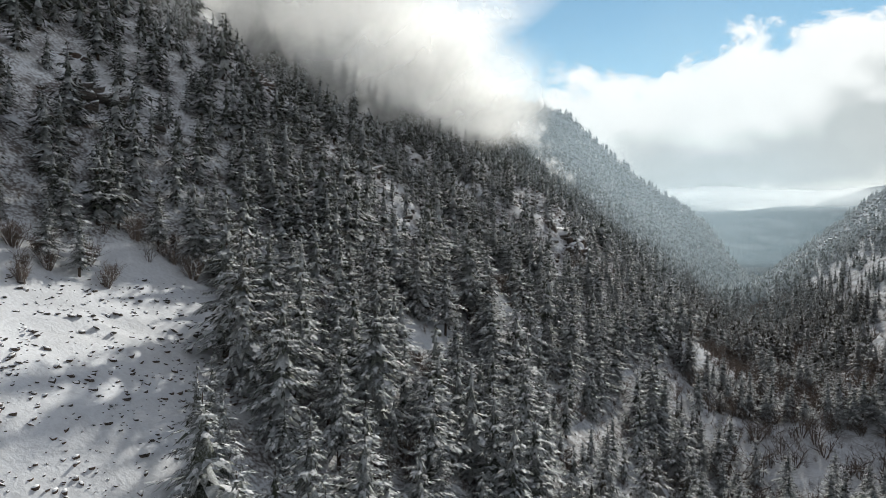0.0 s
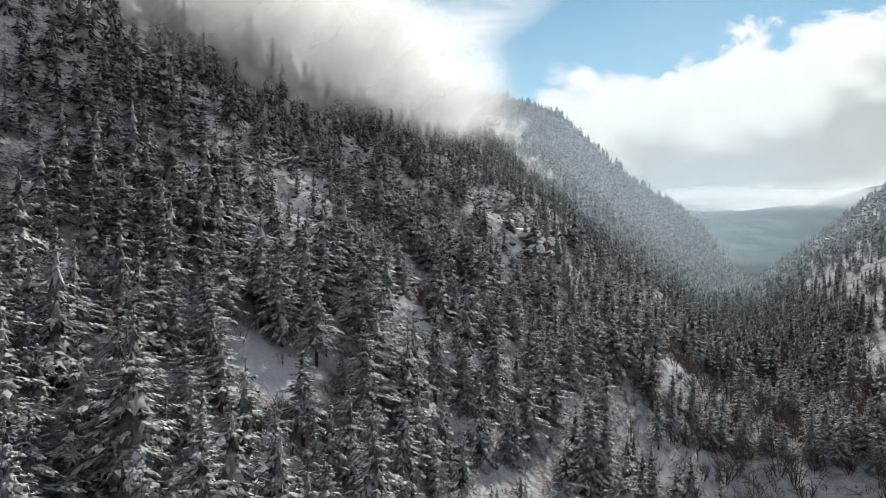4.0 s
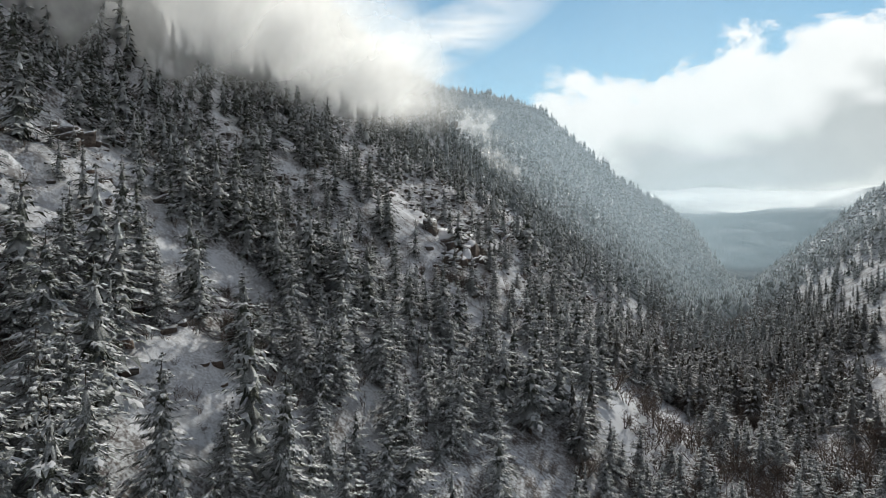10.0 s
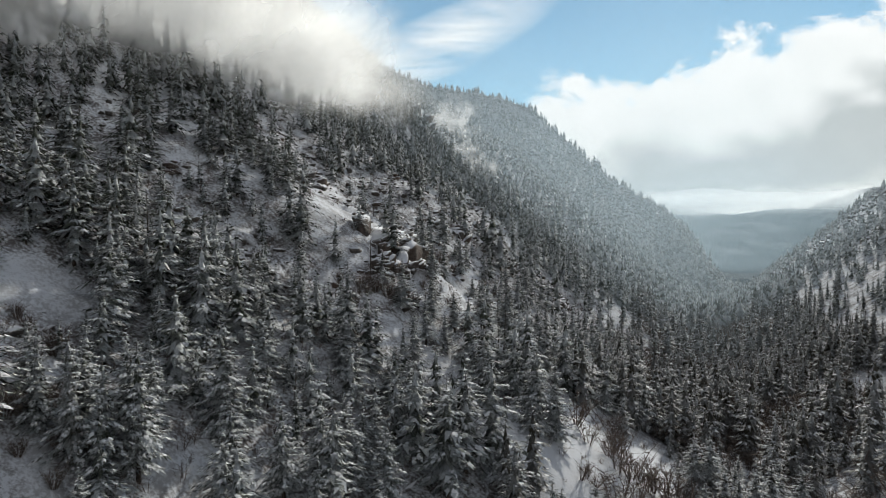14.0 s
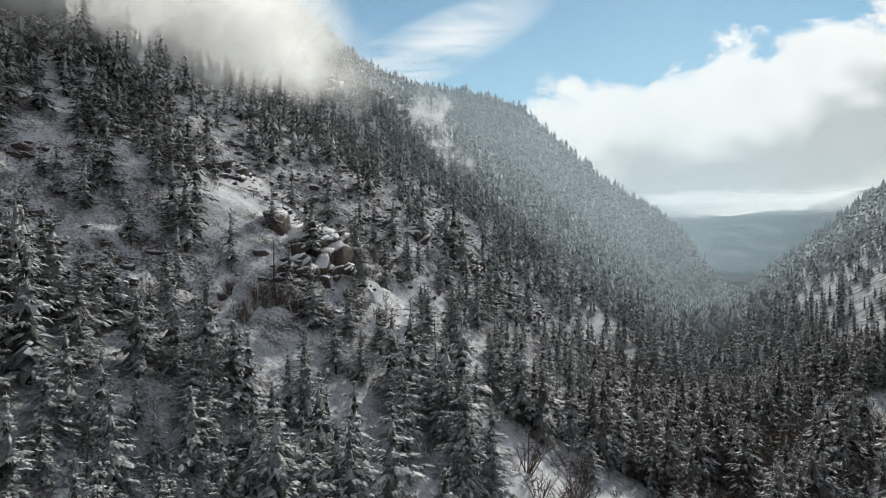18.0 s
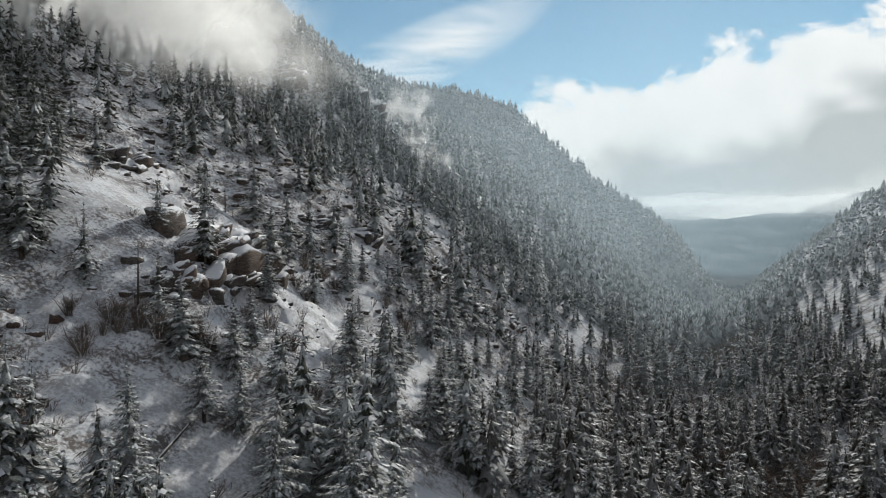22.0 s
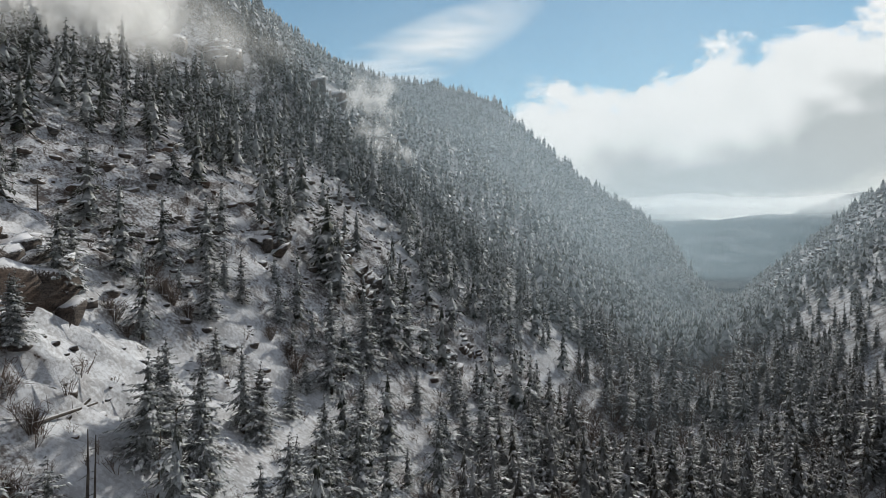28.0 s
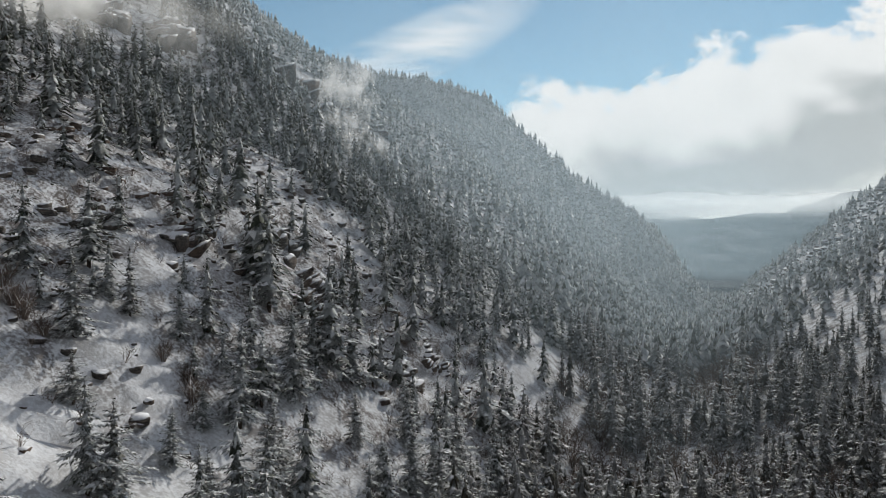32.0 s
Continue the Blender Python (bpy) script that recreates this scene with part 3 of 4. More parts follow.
STAND_C = [(-16.1, 158.7, 18.1), (-12.9, 143.4, 17.0), (-5.7, 166.5, 18.5), (0.8, 164.5, 19.1), (2.6, 145.1, 12.7), (24.1, 183.3, 22.4), (31.2, 188.9, 17.5), (36.9, 195.3, 18.4), (55.9, 211.2, 17.7), (66.9, 197.1, 18.7), (12.4, 173.2, 21.8), (-2.7, 206.3, 18.5), (47.6, 241.1, 19.4), (7.5, 214.2, 18.0), (-17.4, 141.2, 13.6)]
STAND_D = [(-2.5, 174.1, 14.8), (-3.6, 193.9, 14.2), (-2.9, 208.5, 18.1), (12.5, 172.4, 17.5), (13.0, 180.8, 18.4), (30.5, 189.6, 15.5), (25.3, 253.1, 19.0), (25.1, 227.2, 11.1), (34.6, 221.2, 17.8), (41.3, 224.9, 19.5), (47.8, 241.7, 14.9), (-14.6, 196.6, 14.4), (10.0, 214.4, 14.6), (89.2, 225.9, 16.0)]
STAND_E = [(25.8, 248.4, 17.9), (29.3, 222.1, 14.2), (34.4, 223.8, 13.6), (39.9, 224.9, 16.3), (40.3, 232.6, 13.9), (52.1, 231.0, 15.5), (58.5, 235.9, 16.2), (64.1, 232.3, 12.9), (73.4, 246.2, 15.7), (70.8, 256.1, 12.4), (97.1, 257.8, 14.9), (104.6, 289.2, 18.4), (39.4, 213.6, 9.9)]
STAND_F = [(32.4, 269.0, 13.5), (39.1, 270.1, 9.1), (27.8, 293.6, 13.3), (41.7, 279.9, 16.0), (49.9, 257.0, 12.9), (62.2, 281.3, 20.3), (47.3, 300.8, 15.4), (76.2, 270.4, 15.7), (93.2, 297.0, 18.4), (105.2, 288.4, 19.4), (109.8, 290.4, 17.6), (130.4, 355.8, 20.2), (136.9, 328.4, 14.3), (47.8, 241.8, 13.4), (65.1, 254.2, 10.9), (68.8, 254.7, 11.0), (62.1, 274.7, 11.5)]
STAND_G = [(59.8, 285.9, 15.8), (65.0, 272.0, 11.5), (76.8, 289.5, 17.3), (96.9, 355.3, 14.9), (105.4, 346.4, 17.9), (104.9, 307.7, 17.0), (80.7, 331.8, 11.6), (121.8, 344.4, 20.3), (136.1, 346.3, 18.0), (150.8, 353.6, 18.9), (71.6, 275.1, 9.3)]
STAND_H = [(72.3, 318.7, 13.4), (80.2, 322.0, 13.2), (80.1, 345.5, 9.7), (97.8, 346.3, 14.8), (104.4, 347.6, 19.0), (106.7, 371.9, 13.3), (74.6, 371.4, 14.3), (87.1, 325.8, 12.2), (97.3, 323.6, 14.2), (116.9, 346.8, 16.9), (114.4, 341.9, 14.3), (105.3, 340.4, 8.0), (159.5, 386.5, 18.9), (160.4, 412.1, 18.8), (79.1, 309.7, 12.0), (84.2, 312.4, 11.1)]
STAND_I = [(76.6, 363.0, 16.4), (80.3, 345.9, 10.0), (96.5, 354.4, 12.6), (91.1, 393.2, 15.3), (104.2, 370.6, 14.7), (118.5, 372.1, 15.0), (123.1, 387.0, 15.8), (110.0, 397.8, 7.3), (156.2, 439.8, 15.9), (164.4, 431.3, 19.8), (145.4, 417.8, 14.0), (116.6, 356.2, 12.1)]
STAND_J = [(94.0, 407.1, 12.4), (95.4, 384.3, 7.6), (114.7, 404.0, 19.5), (122.3, 395.2, 16.2), (120.8, 423.1, 20.2), (133.8, 422.8, 10.7), (144.3, 438.2, 14.6), (109.4, 384.8, 8.8), (117.0, 378.9, 10.5), (151.6, 419.9, 14.1), (173.7, 478.3, 16.8)]
STANDS = np.array(STAND_A + STAND_B + STAND_C + STAND_D + STAND_E + STAND_F + STAND_G + STAND_H + STAND_I + STAND_J)


def clear_of(xy, others, gap):
    d = np.hypot(xy[:, None, 0] - others[None, :, 0], xy[:, None, 1] - others[None, :, 1]).min(1)
    return xy[d > gap]


all_xy = np.concatenate([
    sow(20, 350, -235, -55, 5.2, RNG), sow(20, 350, -55, 62, 6.2, RNG, valley_cover), sow(350, 760, -390, -60, 5.7, RNG), sow(350, 760, -60, 62, 5.8, RNG, valley_cover),
    sow(760, 1010, -560, 45, 7.4, RNG), sow(1010, 1500, -640, 50, 7.8, RNG), sow(60, 420, 62, 260, 7.0, RNG), sow(420, 800, 50, 190, 6.0, RNG), sow(420, 800, 190, 330, 7.2, RNG), sow(800, 1250, 50, 330, 7.2, RNG)])
all_xy = clear_of(all_xy, STANDS, 3.8)
# how close the flight comes to each tree
flight_xy = np.array([(row[1], row[2]) for row in FLIGHT])
reach = np.hypot(all_xy[:, None, 0] - flight_xy[None, ::2, 0], all_xy[:, None, 1] - flight_xy[None, ::2, 1]).min(1)
behind = all_xy[:, 1] < 40
order = np.argsort(reach + 900 * behind)
alone = all_xy[order[:190]]
rest = np.ones(len(all_xy), bool)
rest[order[:190]] = False
near_xy, mid_xy, far_xy = all_xy[rest & (reach < 165)], all_xy[rest & (reach >= 165) & (reach < 400)], all_xy[rest & (reach >= 400)]


def part(name, verts, faces, materials, parent, label="", index=None, smooth=False):
    ob = new(name, mesh_from(name, verts, faces, materials, index, smooth))
    ob.parent = parent
    if label:
        tagged(ob, label)
    return ob


def make_conifer(seed, width, whorls, per, bare, droop, ragged, label):
    """A tree 18 m high: trunk, crown and the snow on its sprays."""
    rng = np.random.default_rng(seed)
    trunk, crown, load = conifer(rng, 18, width, whorls, per, 21, 8, bare, droop, ragged)
    tree = tagged(new("conifer_tree"), label, "conifer tree", "conifers on the slope")
    part("trunk", *trunk, [BARK], tree)
    part("crown", *crown, [NEEDLES], tree, "dark green frosted needle sprays")
    part("snow_load", *load, [SNOW], tree, "fresh white snow lying on the sprays")["kind"] = "stuff"
    return tree


KINDS = [
    make_conifer(1, 4.0, 23, 8, 0.08, 0.30, 0.30, "tall snow-laden fir with a full dark conical crown"),
    make_conifer(2, 3.5, 24, 7, 0.10, 0.38, 0.35, "slender snow-laden fir with drooping sprays on steep ground"),
    make_conifer(3, 4.6, 22, 8, 0.06, 0.22, 0.42, "broad ragged conifer heavy with snow on the slope"),
    make_conifer(4, 3.9, 22, 7, 0.20, 0.30, 0.38, "snow-dusted conifer with a bare lower trunk"),
]


def plant_all():
    rng = np.random.default_rng(99)
    spots = np.concatenate([STANDS[:, :2], alone])
    heights = np.concatenate([STANDS[:, 2] * 1.02, rng.uniform(8, 18, len(alone))])
    # the four first trees keep unit size while they are copied
    for (x, y), h in zip(spots[4:], heights[4:]):
        k = int(rng.integers(0, len(KINDS)))
        s = h / 18
        fat = s ** 0.72 * rng.uniform(1.1, 1.5)
        copy_thing(KINDS[k], pose(x, y, float(land(x, y)) - 0.3, rng.uniform(-2, 2), rng.uniform(-2, 2), rng.uniform(0, 360)) @ Matrix.Diagonal((fat, fat, s, 1)))
    for tree, (x, y), h in zip(KINDS, spots[:4], heights[:4]):
        tree.matrix_basis = pose(x, y, float(land(x, y)) - 0.3) @ Matrix.Diagonal((h / 16, h / 16, h / 18, 1))


plant_all()

CLOSE = [joined(conifer(np.random.default_rng(20 + k), 18, w, 16, 6, 9, 3, b, 0.28, 0.38, (0.38, 8, 6))) for k, (w, b) in enumerate(((4.0, 0.03), (4.6, 0.05), (3.5, 0.06), (4.2, 0.12)))]
MID = [joined(conifer(np.random.default_rng(30 + k), 18, w, 12, 6, 3, 1, 0.04, 0.28, 0.35, (0.48, 5, 4))) for k, w in enumerate((3.5, 4.1, 3.0, 3.7))]
FAR = [joined(tiered(np.random.default_rng(40 + k), 18, w, 6, 3, 1, 0.5)) for k, w in enumerate((3.6, 4.2, 3.2))]
LEAF = [BARK, NEEDLES, SNOW]
VALE = [joined(conifer(np.random.default_rng(50 + k), 18, w, 14, 6, 6, 2, 0.03, 0.30, 0.35, (0.5, 5, 5))) for k, w in enumerate((3.3, 3.8, 2.9))]


def on_floor(xy):
    """Where the valley-bottom conifers stand, with little snow and needles toned for shade."""
    n = across(xy[:, 0], xy[:, 1])
    return (n > -42) & (n < 90) & (xy[:, 1] < 760)


def forest(name, xy, templates, leaf, label):
    n = across(xy[:, 0], xy[:, 1])
    grow = (0.62 + 0.5 * vnoise(xy[:, 0] / 30, xy[:, 1] / 30, 81)) * np.interp(n, [-260, -150, -85, -45, 40, 75], [0.80, 0.88, 1.02, 1.1, 1.1, 0.75])
    scatter(name, templates, with_ground(xy), grow * (0.5 + 0.95 * RNG.random(len(xy)) ** 1.3), turns_for(len(xy)), leaf, label, "forest")


floor_xy = np.concatenate([near_xy[on_floor(near_xy)], mid_xy[on_floor(mid_xy)]])
forest("valley_forest", floor_xy, VALE, [BARK, SHADED_BROWN_NEEDLES, SNOW], "brownish valley-floor conifers with little snow, toned dark for cloud shade")
forest("near_forest", near_xy[~on_floor(near_xy)], CLOSE, LEAF, "snow-dusted dark conifers packed on the steep slope")
forest("mid_forest", mid_xy[~on_floor(mid_xy)], MID, LEAF, "snow-dusted conifers on the rocky mountainside")
forest("far_forest", far_xy, FAR, LEAF, "distant snow-dusted conifer forest on the valley sides")

# ---- bare shrubs ----


def shrub(rng, high, stems, twigs):
    """Bare stems that fan out from the ground, each with thin side twigs."""
    v, f = [], []

    def blade(p, q, w):
        d = q - p
        s = np.cross(d, rng.normal(size=3))
        s = s / (np.linalg.norm(s) + 1e-6) * w
        k = len(v)
        v.extend([p - s, p + s, q])
        f.append((k, k + 1, k + 2))

    for _ in range(stems):
        a, o = rng.uniform(0, 6.283), rng.uniform(0.05, 0.75)
        tip = np.array([math.cos(a) * o, math.sin(a) * o, 1.0]) * high * rng.uniform(0.6, 1.1)
        foot = np.array([math.cos(a), math.sin(a), 0]) * 0.15 * high * rng.random() - np.array([0, 0, 0.3])
        blade(foot, tip, 0.045 * high / 2.5)
        for _ in range(twigs):
            u = rng.uniform(0.3, 0.95)
            p = foot + (tip - foot) * u
            blade(p, p + (rng.normal(size=3) * 0.22 + np.array([0, 0, 0.18])) * high, 0.03 * high / 2.5)
    return np.array(v), np.array(f)


def brush_cover(x, y):
    n = across(x, y)
    p = 0.62 + 1.3 * fbm(x / 26, y / 26, 3, 91)
    return np.clip(p - 0.25 * in_clearing(x, y), 0, 1) * np.where(y < 115, 1 - in_clearing(x, y), 1) * np.interp(np.abs(n), [0, 40, 140, 200], [1, 1, 0.6, 0.2])


def build_brush():
    tmpl = []
    for k in range(4):
        v, f = shrub(np.random.default_rng(60 + k), 2.2, 9, 5)
        tmpl.append((v, f, np.zeros(len(f))))
    xy = sow(20, 520, -150, 60, 3.6, RNG, brush_cover)
    scatter("underbrush", tmpl, with_ground(xy, 0.1), RNG.uniform(0.5, 1.3, len(xy)), turns_for(len(xy)), [TWIG], "bare brown brush poking out of the snow", "brush")


build_brush()


def bottom_cover(x, y):
    n = across(x, y)
    return np.clip(0.5 + 1.6 * fbm(x / 45, y / 45, 3, 95), 0, 1) * step01(-42, -22, n) * step01(62, 38, n)


def build_valley_brush():
    tmpl = []
    for k in range(4):
        v, f = shrub(np.random.default_rng(80 + k), 6.5, 10, 10)
        tmpl.append((v, f, np.zeros(len(f))))
    xy = sow(90, 760, -44, 62, 5.0, RNG, bottom_cover)
    scatter("valley_thicket", tmpl, with_ground(xy, 0.1), RNG.uniform(0.6, 1.35, len(xy)), turns_for(len(xy)), [TWIG], "leafless brown trees crowding the valley floor", "thicket")


build_valley_brush()

# ---- rock ----


def rock_material():
    """Dark layered rock, rusty in places, with snow on what faces up."""
    m, t, b = material("ledge_rock")
    geo = t.nodes.new("ShaderNodeNewGeometry")
    pos = geo.outputs["Position"]
    nz = t.nodes.new("ShaderNodeSeparateXYZ")
    wire(t, geo.outputs["Normal"], nz.inputs[0])
    lay = t.nodes.new("ShaderNodeMapping")
    lay.inputs["Scale"].default_value = (0.35, 0.35, 1.6)
    lay.inputs["Rotation"].default_value = (0.3, 0.2, 0)
    wire(t, pos, lay.inputs[0])
    n, f, big = noise_tex(t, lay.outputs[0], 1.2, 6, 0.65), noise_tex(t, pos, 3.5, 5, 0.65), noise_tex(t, pos, 0.05, 3)
    col = mix(t, ramp(t, n, ((0.32, 0.0), (0.68, 1.0))), (0.045, 0.042, 0.04), (0.19, 0.165, 0.145))
    col = mix(t, ramp(t, big, ((0.48, 0.0), (0.62, 0.75))), col, (0.155, 0.105, 0.08))
    col = mix(t, ramp(t, f, ((0.36, 0.8), (0.52, 0.0))), col, (0.025, 0.024, 0.024))
    lie = maths(t, "ADD", nz.outputs[2], maths(t, "MULTIPLY", maths(t, "SUBTRACT", f, 0.5), 0.9))
    col = mix(t, ramp(t, lie, ((0.52, 0.0), (0.66, 1.0))), col, (0.84, 0.85, 0.88))
    wire(t, col, b.inputs["Base Color"])
    b.inputs["Roughness"].default_value = 0.85
    bump(t, b, n, 0.8, 0.3)
    return m


ROCK = rock_material()


def chiselled(rng, size, cuts, level):
    """An angular block: a box with split faces and broken corners.  Vertices and triangles."""
    bm = bmesh.new()
    bmesh.ops.create_cube(bm, size=2.0)
    bmesh.ops.subdivide_edges(bm, edges=bm.edges[:], cuts=level, use_grid_fill=True)
    bmesh.ops.triangulate(bm, faces=bm.faces[:])
    v = np.array([q.co[:] for q in bm.verts])
    f = np.array([[q.index for q in p.verts] for p in bm.faces])
    bm.free()
    for _ in range(cuts):
        d = rng.normal(size=3)
        d /= np.linalg.norm(d)
        over = np.maximum(v @ d - rng.uniform(0.7, 1.15), 0)
        v = v - over[:, None] * d
    v = v + rng.normal(0, 0.05, v.shape)
    v = v * np.asarray(size)
    # the beds dip along the slope
    a, b = rng.uniform(0.15, 0.45), rng.uniform(-0.25, 0.25)
    v[:, 2] += a * v[:, 1] + b * v[:, 0]
    return v, f


def crag_blocks():
    """Loose blocks and broken ledge pieces all over the rocky ground."""
    tmpl = []
    for k in range(6):
        rng = np.random.default_rng(300 + k)
        v, f = chiselled(rng, (0.9 * rng.uniform(0.8, 1.6), 1.0, 0.8 * rng.uniform(0.7, 1.3)), 7, 1)
        tmpl.append((v, f, np.zeros(len(f))))
    xy = sow(60, 620, -260, -30, 2.0, RNG, lambda x, y: np.clip((craggy(x, y) * 0.8 - 0.25) * (1 + 3 * fbm(x / 9, y / 9, 2, 77)), 0, 0.45))
    size = 0.25 + 0.95 * RNG.random(len(xy)) ** 3
    scatter("ledge_blocks", tmpl, with_ground(xy, 0.3), size, turns_for(len(xy)), [ROCK], "snow-capped broken rock blocks on the ledges", "rock")
    xy = sow(700, 1420, -330, -30, 7.0, RNG, lambda x, y: np.clip(craggy(x, y) * 0.9 - 0.2, 0, 0.6))
    xy2 = sow(500, 1100, 40, 260, 7.0, RNG, lambda x, y: np.clip(craggy(x, y) * 0.8 - 0.15, 0, 0.5))
    xy = np.concatenate([xy, xy2])
    scatter("far_crags", tmpl[3:], with_ground(xy, 0.3), RNG.uniform(0.8, 3.2, len(xy)), turns_for(len(xy)), [ROCK], "distant snow-capped rock outcrops on the valley sides", "rock")


crag_blocks()


def outcrop(seed, x, y, across_m, high, blocks, label):
    """A standing outcrop: several blocks leaning on one another."""
    rng = np.random.default_rng(seed)
    ob = tagged(new("rock_outcrop"), label, "rock outcrop", "outcrops on the slope")
    ob.matrix_basis = pose(x, y, float(land(x, y)), 0, 0, -28)
    c, s = math.cos(radians(-28)), math.sin(radians(-28))
    for k in range(blocks * 3):
        w = across_m * (rng.uniform(0.12, 0.26) if high > 8 and k % 3 == 0 else rng.uniform(0.07, 0.2))
        v, f = chiselled(rng, (w * rng.uniform(0.6, 1.0), w * rng.uniform(0.9, 1.7), high * rng.uniform(0.14, 0.36)), 9, 2)
        a = rng.uniform(-0.5, 0.5)
        v[:, 0], v[:, 1] = v[:, 0] * math.cos(a) - v[:, 1] * math.sin(a), v[:, 0] * math.sin(a) + v[:, 1] * math.cos(a)
        lx, ly = rng.normal(0, 0.16) * across_m, across_m * rng.uniform(-0.5, 0.5)
        gz = float(land(x + lx * c - ly * s, y + lx * s + ly * c)) - float(land(x, y))
        part("block", v + np.array([lx, ly, gz + high * rng.uniform(-0.02, 0.12)]), f, [ROCK], ob)
    return ob


OUTCROPS = [(68.2, 356.4, 22, 13, 8), (68.3, 335, 13, 7, 5), (92.6, 443.2, 12, 6.5, 5), (117.3, 474.1, 13, 7, 5), (142.9, 469.6, 11, 6, 5), (35.6, 377.2, 12, 6.5, 4), (-27.2, 252.5, 10, 6, 4), (-6.7, 261.1, 8, 5, 4),
            (-78.9, 150.1, 10, 6, 5), (-66.9, 239, 12, 8, 5), (29.3, 593.2, 24, 20, 7), (11.9, 573.1, 18, 15, 6), (65.5, 729.8, 34, 24, 6), (152.1, 488.4, 9, 5, 4), (80, 427.7, 10, 5.5, 4), (120.1, 460.8, 9, 5, 4), (106.2, 484.1, 11, 6, 4), (75.3, 344.5, 9, 5, 3)]
for k, (ox, oy, ow, oh, ob_n) in enumerate(OUTCROPS):
    outcrop(500 + k, ox, oy, ow, oh, ob_n, "rusty brown cliff face with snow on its ledges" if oh > 8 else "dark angular rock outcrop capped with fresh snow")


def scree():
    """Small stones that show through the snow of the talus field."""
    tmpl = []
    for k in range(4):
        v, f = chiselled(np.random.default_rng(400 + k), (0.42, 0.3, 0.24), 7, 1)
        tmpl.append((v, f, np.zeros(len(f))))
    yy, nn = RNG.uniform(48, 118, 3600), RNG.uniform(-110, -42, 3600)
    xy = np.stack([axis_x(yy) + nn * 1.12, yy], 1)
    keep = tree_cover(xy[:, 0], xy[:, 1]) < 0.01
    xy = xy[keep]
    scatter("talus_stones", tmpl, with_ground(xy, 0.0), 0.22 + 0.75 * RNG.random(len(xy)) ** 3, turns_for(len(xy)), [ROCK], "small dark stones poking through talus snow", "stones")


scree()

# ---- mist ----


def mist_material(name, dense, scale, tint, torn=1.7):
    """Thin drops: part clear, part white, thinner towards the edge of its body."""
    m = bpy.data.materials.new(name)
    m.use_nodes = True
    t = m.node_tree
    t.nodes.clear()
    co = t.nodes.new("ShaderNodeTexCoord").outputs["Object"]
    pos = t.nodes.new("ShaderNodeNewGeometry").outputs["Position"]
    ln = t.nodes.new("ShaderNodeVectorMath")
    ln.operation = "LENGTH"
    wire(t, co, ln.inputs[0])
    body = maths(t, "SUBTRACT", 1.0, ln.outputs["Value"], True)
    n = noise_tex(t, pos, scale, 5, 0.55, 0.3)
    a = maths(t, "ADD", maths(t, "MULTIPLY", body, 1.5), maths(t, "MULTIPLY", maths(t, "SUBTRACT", n, 0.55), torn))
    a = maths(t, "MULTIPLY", ramp(t, a, ((0.0, 0.0), (1.0, 1.0)), True), dense)
    a = maths(t, "MULTIPLY", a, ramp(t, body, ((0.0, 0.0), (0.25, 1.0)), True))
    dif, tra, add = t.nodes.new("ShaderNodeBsdfDiffuse"), t.nodes.new("ShaderNodeBsdfTranslucent"), t.nodes.new("ShaderNodeMixShader")
    dif.inputs[0].default_value = tra.inputs[0].default_value = (*tint, 1)
    add.inputs[0].default_value = 0.85
    wire(t, dif.outputs[0], add.inputs[1])
    wire(t, tra.outputs[0], add.inputs[2])
    clear, mx, out = t.nodes.new("ShaderNodeBsdfTransparent"), t.nodes.new("ShaderNodeMixShader"), t.nodes.new("ShaderNodeOutputMaterial")
    wire(t, a, mx.inputs[0])
    wire(t, clear.outputs[0], mx.inputs[1])
    wire(t, add.outputs[0], mx.inputs[2])
    wire(t, mx.outputs[0], out.inputs[0])
    return m


def mist_body(name, mat, centre, radii, turn, tilt, layers, label):
    """A soft-edged body of mist built of wavy round layers, set one behind the other along its length."""
    V, F, base = [], [], 0
    a, r = np.meshgrid(np.linspace(0, 2 * np.pi, 33)[:-1], np.linspace(0.0005, 1, 8))
    i = np.arange(a.size).reshape(a.shape)
    j = np.roll(i, -1, 1)
    quad = np.stack([i[:-1], j[:-1], j[1:], i[1:]], -1).reshape(-1, 4)
    for k in range(layers):
        d = -0.82 + 1.64 * (k + 0.5) / layers
        R = r * math.sqrt(1 - d * d)
        U, W = R * np.cos(a), R * np.sin(a)
        D = d + (0.16 / layers) * (np.sin(3 * U + k * 1.7) + np.cos(4 * W + k * 2.3))
        V.append(np.stack([D, U, W], -1).reshape(-1, 3))
        F.append(quad + base)
        base += a.size
    ob = new(name, mesh_from(name, np.concatenate(V), np.concatenate(F), [mat], None, True))
    ob.matrix_world = pose(*centre, 0, 0, turn) @ pose(0, 0, 0, 0, tilt, 0) @ Matrix.Diagonal((*radii, 1))
    return tagged(ob, label, "mist", kind="stuff")


FOG = mist_material("fog_bank", 0.78, 0.02, (0.92, 0.92, 0.91))
WISP = mist_material("mist_wisp", 0.34, 0.06, (0.95, 0.96, 0.97), 4.0)
VEIL = mist_material("valley_haze", 0.042, 0.006, (0.575, 0.71, 0.80))
mist_body("fog_bank", FOG, (-22, 338, 89), (300, 80, 46), 72.8, 0, 12, "thick white fog bank drifting along the mountainside")
mist_body("mist_wisp", WISP, (106, 655, 58), (16, 30, 26), 80, 0, 2, "thin torn mist wisp hanging before the trees")
mist_body("mist_wisp", WISP, (97, 750, 106), (18, 34, 36), 80, 0, 2, "thin torn mist wisp hanging before the trees")
mist_body("valley_haze", VEIL, (205, 850, 75), (620, 520, 260), 72, 0, 14, "bluish haze filling the valley before the far spur")
